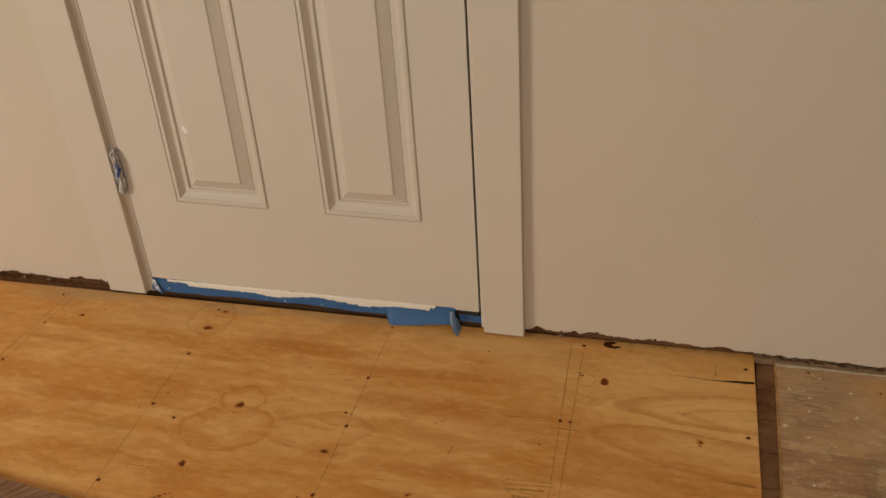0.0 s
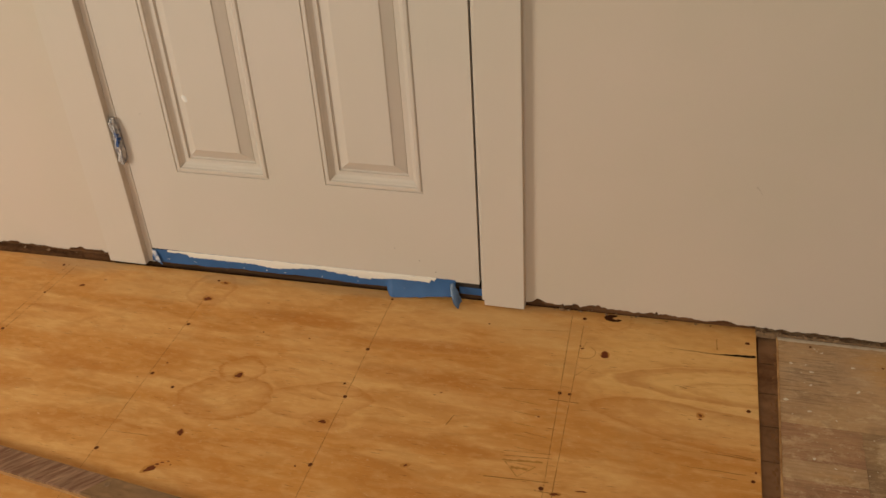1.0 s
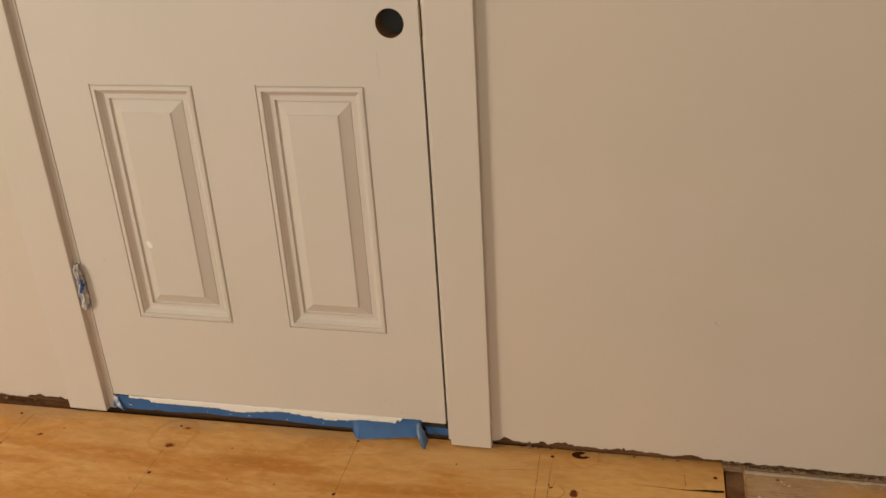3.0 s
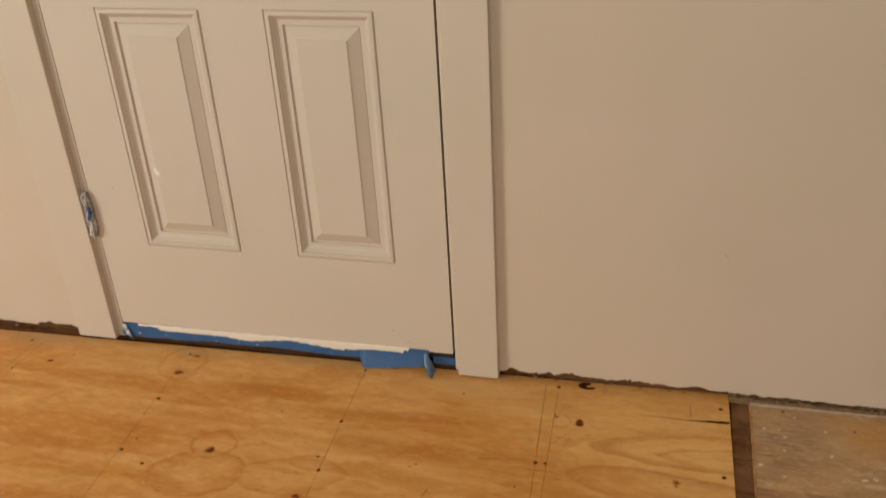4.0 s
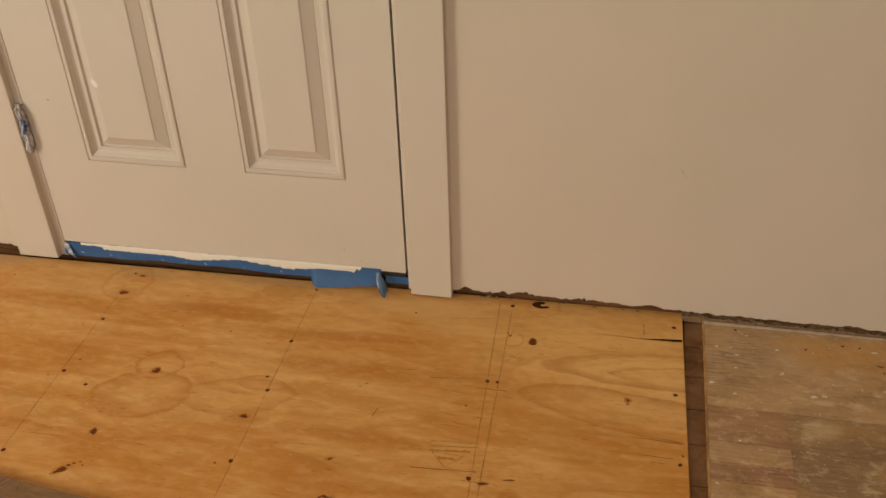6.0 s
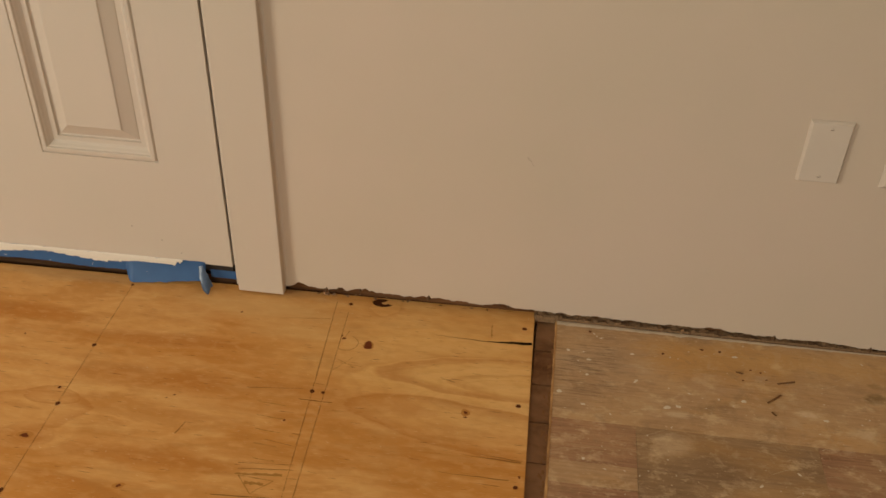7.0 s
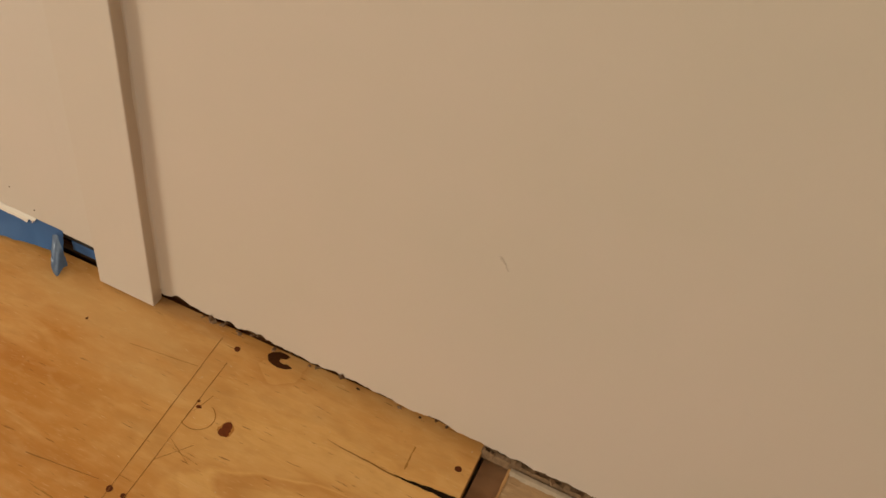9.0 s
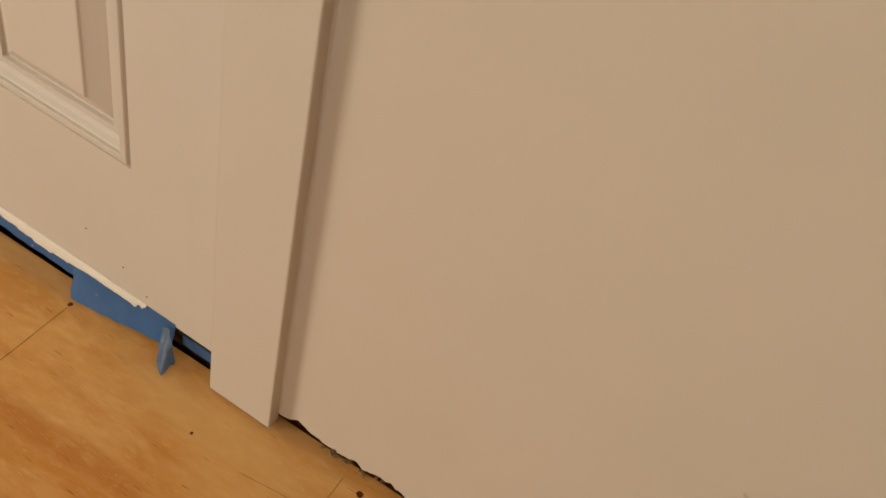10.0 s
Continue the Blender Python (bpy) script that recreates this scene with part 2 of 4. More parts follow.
    edge = n.math("MULTIPLY", n.ramp(n.math("ADD", n.math("MULTIPLY", y, 10.0), 1.0), (0.25, 0.0), (0.9, 1.0)), n.noise(n.place((4, 22, 1)), 1.0, 4))
    c = n.mix(n.math("MULTIPLY", edge, 0.2), c, (0.44, 0.28, 0.12))
    for x, sy, rx, ry, amount in ((-1.0, -0.02, 0.22, 0.06, 0.5), (-0.62, -0.03, 0.1, 0.03, 0.3), (0.12, -0.005, 0.1, 0.02, 0.3), (-0.30, -0.02, 0.20, 0.02, 0.3)):
        c = n.mix(n.math("MULTIPLY", stain(n, pos, x, sy, rx, ry), amount), c, (0.40, 0.27, 0.15))
    for x, sy, rx, ry, amount in ((0.06, -0.055, 0.20, 0.055, 0.55), (0.13, -0.115, 0.12, 0.03, 0.35), (-0.75, -0.10, 0.25, 0.05, 0.3)):
        c = n.mix(n.math("MULTIPLY", stain(n, pos, x, sy, rx, ry, 0.3), amount), c, (0.71, 0.45, 0.19))
    speck = n.ramp(n.noise(n.place((1, 1, 1)), 95, 2), (0.73, 0.0), (0.76, 0.7))
    c = n.mix(speck, c, (0.66, 0.46, 0.26))
    n.bump(n.math("MULTIPLY_ADD", band, 0.6, streak), 0.3, 0.0006)
    return n.done(c, n.math("MULTIPLY_ADD", streak, 0.2, 0.5), spec=0.15)


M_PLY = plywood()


def timber(name, light, dark, grain=(5, 120, 60), rough=0.7, local=False, vary=0.25, dust=None):
    n = Nodes(name)
    a = n.noise(n.place(grain, local=local), 1.0, 4, 0.6, 0.4)
    b = n.noise(n.place((4, 6, 6), local=local), 1.5, 4, 0.65)
    rnd = n.add("ShaderNodeObjectInfo").outputs["Random"]
    c = n.mix(n.ramp(a, (0.3, 0.0), (0.7, 1.0)), dark, light)
    c = n.mix(n.math("MULTIPLY", rnd, vary), c, tuple(v * 0.55 for v in dark))
    if dust:
        c = n.mix(n.ramp(b, (0.36, 0.0), (0.62, 0.8)), c, dust)
    sc = n.ramp(n.noise(n.place((40, 160, 40), local=local), 1.0, 2), (0.7, 0.0), (0.8, 0.5))
    c = n.mix(sc, c, tuple(min(1, v * 1.7) for v in light))
    n.bump(n.math("ADD", a, b), 0.4, 0.0008)
    return n.done(c, rough, spec=0.08)


M_SUB = timber("old_subfloor_board", (0.27, 0.125, 0.052), (0.12, 0.05, 0.02), (60, 60, 60), rough=0.6, vary=0.4, dust=(0.30, 0.16, 0.08))
M_SLAB = timber("bare_subfloor", (0.22, 0.14, 0.08), (0.13, 0.08, 0.045))
M_PLATEWOOD = timber("sill_plate_wood", (0.23, 0.105, 0.045), (0.085, 0.036, 0.014), (8, 60, 120))
M_EDGE = timber("ply_edge", (0.54, 0.30, 0.12), (0.27, 0.13, 0.05), (30, 30, 420), vary=0.1)
M_SILL = timber("threshold_wood", (0.15, 0.072, 0.033), (0.045, 0.021, 0.010), (6, 60, 120))


def old_plank(name, red, tint=0.0):
    """Worn strip flooring under grime, dust and traces of glue and paint."""
    n = Nodes(name)
    rnd = n.add("ShaderNodeObjectInfo").outputs["Random"]
    off = n.add("ShaderNodeCombineXYZ", X=n.math("MULTIPLY", rnd, 7.0), Y=n.math("MULTIPLY", rnd, 3.0), Z=0.0).outputs[0]
    v = n.add("ShaderNodeVectorMath", Vector=n.place((9, 210, 1)))
    n.put(v.inputs[1], off)
    grain = n.noise(v.outputs[0], 1.0, 4, 0.6, 0.5)
    light, dark = ((0.43, 0.225, 0.125), (0.21, 0.098, 0.054)) if red else ((0.53, 0.335, 0.18), (0.38, 0.228, 0.118))
    light, dark = [tuple(v * (1 - 0.45 * tint) for v in q) for q in (light, dark)]
    c = n.mix(n.ramp(grain, (0.3, 0.0), (0.72, 1.0)), dark, light)
    c = n.mix(n.math("MULTIPLY", rnd, 0.35 if red else 0.2), c, (0.47, 0.29, 0.155) if red else (0.19, 0.11, 0.06))
    fill = n.ramp(n.noise(n.place((7, 90, 1), (9, 4, 0)), 1.0, 3), (0.60, 0.0), (0.70, 0.3))
    c = n.mix(fill, c, (0.52, 0.36, 0.21))
    dusty = n.ramp(n.noise(n.place((2.6, 4.5, 1), (0.6, 0.2, 0)), 1.6, 5, 0.62), (0.42, 0.0), (0.62, 0.4 if red or tint else 0.75))
    c = n.mix(dusty, c, (0.56, 0.35, 0.172))
    orange = n.ramp(n.noise(n.place((2.0, 6, 1), (2.1, 0.9, 0)), 1.4, 4, 0.6), (0.52, 0.0), (0.68, 0.1 if red else 0.5))
    c = n.mix(orange, c, (0.56, 0.30, 0.095))
    dark_stain = n.ramp(n.noise(n.place((3, 3, 1), (5.3, 1.1, 0)), 3.0, 5, 0.7), (0.57, 0.0), (0.72, 0.5))
    c = n.mix(dark_stain, c, (0.14, 0.085, 0.04))
    worn = n.noise(n.place((14, 22, 1)), 1.6, 6, 0.7)
    c = n.mix(n.ramp(worn, (0.53, 0.0), (0.66, 0.75)), c, (0.64, 0.46, 0.27))
    if not red:
        pos = n.place()
        for x, y, rx, ry, amount, colour in ((0.70, -0.09, 0.13, 0.075, 0.55, (0.47, 0.315, 0.19)), (0.90, -0.066, 0.19, 0.075, 0.62, (0.56, 0.30, 0.095)),
                                             (1.10, -0.05, 0.20, 0.05, 0.6, (0.58, 0.34, 0.135)), (0.999, -0.067, 0.014, 0.012, 0.7, (0.66, 0.45, 0.24)),
                                             (1.035, -0.18, 0.028, 0.011, 0.8, (0.68, 0.50, 0.31)), (0.818, -0.214, 0.03, 0.009, 0.7, (0.62, 0.46, 0.29)),
                                             (0.86, -0.125, 0.018, 0.012, 0.5, (0.64, 0.45, 0.27)), (1.157, -0.124, 0.024, 0.016, 0.75, (0.20, 0.12, 0.045)),
                                             (1.16, -0.09, 0.014, 0.011, 0.45, (0.24, 0.14, 0.05)), (1.0, -0.16, 0.07, 0.02, 0.35, (0.40, 0.25, 0.12)),
                                             (0.80, -0.285, 0.045, 0.030, 0.55, (0.58, 0.42, 0.26)), (0.90, -0.31, 0.10, 0.05, 0.4, (0.22, 0.13, 0.065)), (1.115, -0.21, 0.03, 0.014, 0.6, (0.64, 0.47, 0.29))):
            c = n.mix(n.math("MULTIPLY", stain(n, pos, x, y, rx, ry), amount), c, colour)
        weathered = n.math("MULTIPLY", stain(n, pos, 0.665, -0.115, 0.10, 0.11), n.ramp(n.noise(n.place((16, 170, 1), (2, 5, 0)), 1.0, 5, 0.65, 0.6), (0.47, 0.0), (0.62, 0.6)))
        c = n.mix(weathered, c, (0.15, 0.095, 0.058))
    mottle = n.noise(n.place((24, 34, 1), (3.3, 8.1, 0)), 1.0, 6, 0.72, 0.6)
    c = n.mix(n.ramp(mottle, (0.52, 0.0), (0.70, 0.5)), c, (0.30, 0.185, 0.10))
    c = n.mix(n.ramp(mottle, (0.30, 0.55), (0.46, 0.0)), c, (0.57, 0.40, 0.24))
    crumbs = n.ramp(n.noise(n.place((1, 1, 1)), 170, 3, 0.6), (0.665, 0.0), (0.72, 0.7))
    c = n.mix(crumbs, c, (0.66, 0.50, 0.32))
    pores = n.ramp(n.noise(n.place((30, 420, 1), (1, 2, 0)), 1.0, 3), (0.62, 0.0), (0.73, 0.42))
    c = n.mix(pores, c, (0.12, 0.065, 0.03))
    scratch = n.ramp(n.noise(n.place((8, 300, 1), (4, 0, 0), turn=-28), 1.0, 2), (0.72, 0.0), (0.75, 0.6))
    c = n.mix(scratch, c, (0.60, 0.45, 0.29))
    n.bump(n.math("ADD", grain, n.math("MULTIPLY", worn, 0.8)), 0.45, 0.0008)
    return n.done(c, n.math("MULTIPLY_ADD", worn, 0.25, 0.55), spec=0.1)


def offcut_face():
    """Purple-brown worn face with slanting pale scrape marks."""
    n = Nodes("offcut_red_face")
    k = n.noise(n.place((16, 130, 1), turn=-48), 1.0, 4, 0.6)
    b = n.noise(n.place((20, 20, 1)), 1.0, 4, 0.6)
    c = n.mix(n.ramp(k, (0.40, 0.0), (0.68, 1.0)), (0.17, 0.078, 0.042), (0.37, 0.215, 0.125))
    c = n.mix(n.ramp(b, (0.45, 0.0), (0.7, 0.5)), c, (0.20, 0.115, 0.065))
    n.bump(k, 0.4, 0.0008)
    return n.done(c, 0.65, spec=0.1)


M_CUT = timber("offcut_grey_face", (0.30, 0.17, 0.082), (0.12, 0.064, 0.03), (26, 90, 1), dust=(0.27, 0.155, 0.075))
M_CUT_RED = offcut_face()
M_OLD = old_plank("worn_plank", False)
M_RED = old_plank("reddish_worn_plank", True)
M_DIM = old_plank("dark_worn_plank", False, 0.8)
M_WORN = old_plank("faded_reddish_plank", True, 0.15)
M_PALE = old_plank("pale_worn_plank", False, -0.12)


def plain(name, colour, rough=0.6, metal=0.0, amount=0.3, scale=40, spec=0.4):
    n = Nodes(name)
    k = n.noise(n.place(), scale, 4, 0.6)
    c = n.mix(n.math("MULTIPLY", k, amount * 2), colour, tuple(v * 0.45 for v in colour))
    n.bump(k, 0.25, 0.001)
    return n.done(c, rough, metal, spec)


def masking_tape(name, paint_low, paint_high):
    n = Nodes(name)
    crepe = n.noise(n.place((900, 900, 200)), 1.0, 2)
    k = n.noise(n.place((30, 30, 60)), 1.0, 4, 0.7)
    c = n.mix(n.noise(n.place(), 25, 3), (0.028, 0.080, 0.195), (0.042, 0.124, 0.285))
    c = n.mix(n.ramp(k, (paint_low, 0.0), (paint_high, 1.0)), c, (0.58, 0.53, 0.49))
    n.bump(n.math("ADD", crepe, k), 0.35, 0.0006)
    return n.done(c, 0.5, spec=0.35)


M_TAPE = masking_tape("blue_masking_tape", 0.74, 0.77)
M_TAPE_STAINED = masking_tape("paint_stained_tape", 0.50, 0.62)
M_TAPE_BACK = plain("tape_back", (0.095, 0.145, 0.235), 0.3, amount=0.5, scale=110)


def smeared_wrap():
    """Blue tape almost hidden under dried grey-white paint, crease shade painted in dark."""
    n = Nodes("paint_smeared_tape")
    k = n.noise(n.place((50, 50, 34), (0.4, 0, 0)), 1.0, 3, 0.6)
    f = n.noise(n.place((160, 160, 60)), 1.0, 3, 0.6)
    c = n.mix(n.ramp(f, (0.35, 0.0), (0.6, 1.0)), (0.16, 0.15, 0.16), (0.56, 0.51, 0.47))
    c = n.mix(n.ramp(k, (0.56, 0.0), (0.60, 1.0)), c, (0.024, 0.072, 0.215))
    n.bump(f, 0.6, 0.001)
    return n.done(c, 0.5, spec=0.3)


M_TAPE_PAINTED = smeared_wrap()
M_SCREW = plain("dark_screw", (0.14, 0.040, 0.014), 0.7, amount=0.3, scale=300, spec=0.06)
M_KNOT = plain("knot_wood", (0.24, 0.062, 0.020), 0.55, amount=0.6, scale=220, spec=0.06)
M_KNOT_DARK = plain("knot_dark", (0.10, 0.032, 0.011), 0.6, amount=0.7, scale=260, spec=0.06)
M_RING = plain("knot_rim", (0.56, 0.245, 0.06), 0.55, amount=0.2, scale=160, spec=0.06)
M_PENCIL = plain("pencil", (0.40, 0.185, 0.05), 0.7, amount=0.5, scale=90, spec=0.06)
M_STAMP = plain("stamp_ink", (0.50, 0.24, 0.062), 0.7, amount=0.3, scale=140, spec=0.06)
M_CRACK = plain("crack_dark", (0.02, 0.011, 0.005), 0.8, spec=0.06)
M_DEBRIS = plain("plaster_dust", (0.36, 0.215, 0.115), 0.9, amount=0.7, scale=150, spec=0.06)
M_GYPSUM = plain("gypsum", (0.44, 0.26, 0.14), 0.9, amount=0.5, scale=200, spec=0.06)
M_PAPER = plain("torn_paper", (0.17, 0.095, 0.05), 0.9, amount=0.7, scale=120, spec=0.06)
M_BORE = plain("raw_bore_wood", (0.30, 0.17, 0.075), 0.75, amount=0.5, scale=60)
M_DARK = plain("dark_rubber_and_shade", (0.03, 0.024, 0.02), 0.6, amount=0.3)
M_BRASS = plain("aged_brass", (0.30, 0.19, 0.09), 0.5, 0.2, amount=0.4, scale=90)
M_CHIP = plain("sawn_chip", (0.34, 0.165, 0.07), 0.8, amount=0.5, scale=200, spec=0.06)
M_SPLINTER = plain("splinter", (0.23, 0.115, 0.05), 0.7, amount=0.4, scale=200, spec=0.06)
M_SPECK = plain("paint_speck", (0.74, 0.63, 0.47), 0.6, amount=0.2, scale=200, spec=0.06)
M_DUSTY = plain("dusty_white_paint", (0.72, 0.57, 0.41), 0.7, amount=0.45, scale=70, spec=0.1)
M_SCUFF = plain("scuff", (0.60, 0.492, 0.385), 0.7, amount=0.3, scale=200, spec=0.06)


# ---- building helpers ----
def part(name, bm, material, parent=None, label=""):
    """Links a bmesh as one mesh object, under a thing or a part if there is one."""
    mesh = bpy.data.meshes.new(name)
    bm.to_mesh(mesh)
    bm.free()
    mesh.materials.append(material)
    ob = new(name, mesh)
    if parent:
        ob.parent = parent
    if label:
        ob["label"] = label
    return ob


def base(name, label, category, kind="", group=""):
    return tagged(new(name), label, category, group, kind)


def box(bm, x0, x1, y0, y1, z0, z1, bevel=0.0, segments=2):
    made = bmesh.ops.create_cube(bm, size=1.0, matrix=Matrix.LocRotScale(((x0 + x1) / 2, (y0 + y1) / 2, (z0 + z1) / 2), None, (x1 - x0, y1 - y0, z1 - z0)))
    if bevel:
        edges = list({e for v in made["verts"] for e in v.link_edges})
        bmesh.ops.bevel(bm, geom=edges, offset=bevel, segments=segments, affect="EDGES", profile=0.6)
    return bm


def boxed(name, dims, material, parent=None, bevel=0.0, label=""):
    return part(name, box(bmesh.new(), *dims, bevel), material, parent, label)


def smooth(ob):
    for p in ob.data.polygons:
        p.use_smooth = True
    return ob


def blob(bm, x, y, z, rx, ry, turn=0.0, sides=10, rough=0.25, height=0.0004):
    """A flat irregular patch, slightly domed, on a level surface."""
    ring = []
    sides = max(sides, 18) if rx > 0.004 else sides
    seed = random.uniform(0, 50)
    for i in range(sides):
        a = 2 * math.pi * i / sides
        r = 1 + 1.7 * rough * (noise.noise((math.cos(a) * 1.1, math.sin(a) * 1.1, seed)) + 0.45 * noise.noise((math.cos(a) * 3.3, math.sin(a) * 3.3, seed + 9)))
        u, w = rx * r * math.cos(a), ry * r * math.sin(a)
        ring.append(bm.verts.new((x + u * math.cos(turn) - w * math.sin(turn), y + u * math.sin(turn) + w * math.cos(turn), z)))
    top = bm.verts.new((x, y, z + height))
    for i in range(sides):
        bm.faces.new((ring[i], ring[(i + 1) % sides], top))
    return bm


def strip(bm, x0, y0, x1, y1, width, z, height=0.0003, wander=0.0, steps=1):
    """A thin raised line on a level surface."""
    d = Vector((x1 - x0, y1 - y0))
    n = Vector((-d.y, d.x)).normalized() * width / 2
    rows = []
    for i in range(steps + 1):
        f = i / steps
        c = Vector((x0, y0)) + d * f + n * random.uniform(-wander, wander)
        w = n * (random.uniform(0.25, 1.1) if wander else 1.0)
        rows.append([bm.verts.new((*(c + w * s), z + (height if s == 0 else 0))) for s in (-1, 0, 1)])
    for a, b in zip(rows, rows[1:]):
        for k in range(2):
            bm.faces.new((a[k], b[k], b[k + 1], a[k + 1]))
    return bm


# ---- shell of the room ----
def ragged(x, base_z, seed):
    """Height of the torn lower edge of the wallboard."""
    z = base_z + (0.0045 if x > 0 else 0.0075) * noise.noise((x * 9, seed, 0.3)) + 0.0042 * noise.noise((x * 48, seed, 1.3))
    for a, b, rise in ((0.098, 0.150, 0.002), (0.190, 0.206, 0.007), (0.218, 0.252, 0.005), (-1.06, -0.955, 0.007), (-1.24, -1.20, 0.006)):
        if a < x < b:
            z += rise * min(1, (x - a) / 0.006, (b - x) / 0.006)
    n = noise.noise((x * 21, seed, 5.1))
    if n > 0.33:
        z += 0.02 * (n - 0.33)
    return z + 0.0018 * noise.noise((x * 240, seed, 2.3)) + 0.0022 * noise.noise((x * 105, seed, 7.3))


def wallboard(bm, x0, x1, z_top, base_z, seed, thick=0.0127):
    """A wallboard sheet whose foot is torn unevenly above the floor."""
    n = max(2, int((x1 - x0) / 0.0035))
    cols = []
    for i in range(n + 1):
        x = x0 + (x1 - x0) * i / n
        z = ragged(x, base_z(x), seed)
        cols.append([bm.verts.new(p) for p in ((x, 0, 0.09), (x, 0, z + 0.0015), (x, 0.0015 + 0.002 * random.random(), z), (x, thick, z + 0.004 * random.random()))])
    for a, b in zip(cols, cols[1:]):
        for k in range(3):
            bm.faces.new((a[k], a[k + 1], b[k + 1], b[k]))
    box(bm, x0, x1, 0.0, thick, 0.09, z_top)


def right_base(x):
    return 0.0125 + 0.005 * min(1, max(0, (x - 0.1) / 0.3)) - 0.003 * min(1, max(0, (x - 0.5) / 0.1)) - 0.006 * min(1, max(0, (x - 0.9) / 0.4))


bm = bmesh.new()
wallboard(bm, 0.07, ROOM["east"], ROOM["top"], right_base, 3.0)
wallboard(bm, ROOM["west"], -0.90, ROOM["top"], lambda x: 0.013, 9.0)
box(bm, -0.90, 0.07, 0.0, 0.0127, 2.08, ROOM["top"])
bmesh.ops.recalc_face_normals(bm, faces=bm.faces)
wall_north = tagged(part("wall_north", bm, M_WALL), "cream painted wallboard with a torn bottom edge", "wall", kind="structure")
for x0, x1 in ((0.035, ROOM["east"]), (ROOM["west"], -0.87)):
    boxed("bottom_plate", (x0, x1, 0.016, 0.11, -0.0318, 0.075), M_PLATEWOOD, wall_north, label="dark weathered bottom plate behind the wallboard")
    boxed("backing", (x0, x1, 0.11, 0.14, -0.0318, ROOM["top"]), M_WALL, wall_north)
boxed("backing", (-0.87, 0.035, 0.0131, 0.14, 2.08, ROOM["top"]), M_WALL, wall_north)


# unseen wall behind the viewpoint, openings added for the two lamps
bm = bmesh.new()
y0, y1, top = ROOM["south"] - 0.14, ROOM["south"], ROOM["top"]
for a, b, c, d in ((ROOM["west"], KEY_OPENING["x0"], -0.03, top), (KEY_OPENING["x1"], FILL_OPENING["x0"], -0.03, top), (FILL_OPENING["x1"], ROOM["east"], -0.03, top),
                   (KEY_OPENING["x0"], KEY_OPENING["x1"], -0.03, KEY_OPENING["z0"]), (KEY_OPENING["x0"], KEY_OPENING["x1"], KEY_OPENING["z1"], top),
                   (FILL_OPENING["x0"], FILL_OPENING["x1"], -0.03, FILL_OPENING["z0"]), (FILL_OPENING["x0"], FILL_OPENING["x1"], FILL_OPENING["z1"], top)):
    box(bm, a, b, y0, y1, c, d)
tagged(part("wall_south", bm, M_WALL), "unseen cream painted wall with two openings added for the lamps", "wall", kind="structure")
tagged(boxed("wall_west", (ROOM["west"] - 0.14, ROOM["west"], ROOM["south"], 0.14, -0.03, ROOM["top"]), M_WALL), "plain cream painted wall", "wall", kind="structure")
tagged(boxed("wall_east", (ROOM["east"], ROOM["east"] + 0.14, ROOM["south"], 0.14, -0.03, ROOM["top"]), M_WALL), "plain cream painted wall", "wall", kind="structure")
tagged(boxed("ceiling", (ROOM["west"] - 0.14, ROOM["east"] + 0.14, ROOM["south"] - 0.14, 0.14, ROOM["top"], ROOM["top"] + 0.1), M_CEIL), "flat white ceiling", "ceiling", kind="structure")
PLY_X0, PLY_X1, PLY_Y0, PLY_Y1, PLY_T = -1.87, 0.566, -1.207, 0.012, 0.0125
floor = tagged(boxed("floor", (ROOM["west"], ROOM["east"], ROOM["south"], 0.14, -0.12, -0.032), M_SLAB), "bare brown subfloor under the floor layers", "floor", kind="structure")

# ---- door, frame and casings ----
DL, DR, DB, DT = -0.8165, -0.0125, 0.0455, 2.03
FACE = -0.001
door = base("door_1", "closed cream painted door with two raised panels and an empty knob bore", "door", kind="structure")
PANELS = ((-0.6985, -0.4730), (-0.3430, -0.1245))
PZ0, PZ1 = 0.2620, 0.7930
BX, BZ, BR = -0.067, 0.908, 0.0265


def quad(bm, x0, x1, z0, z1, y):
    return bm.faces.new([bm.verts.new(p) for p in ((x0, y, z0), (x1, y, z0), (x1, y, z1), (x0, y, z1))])


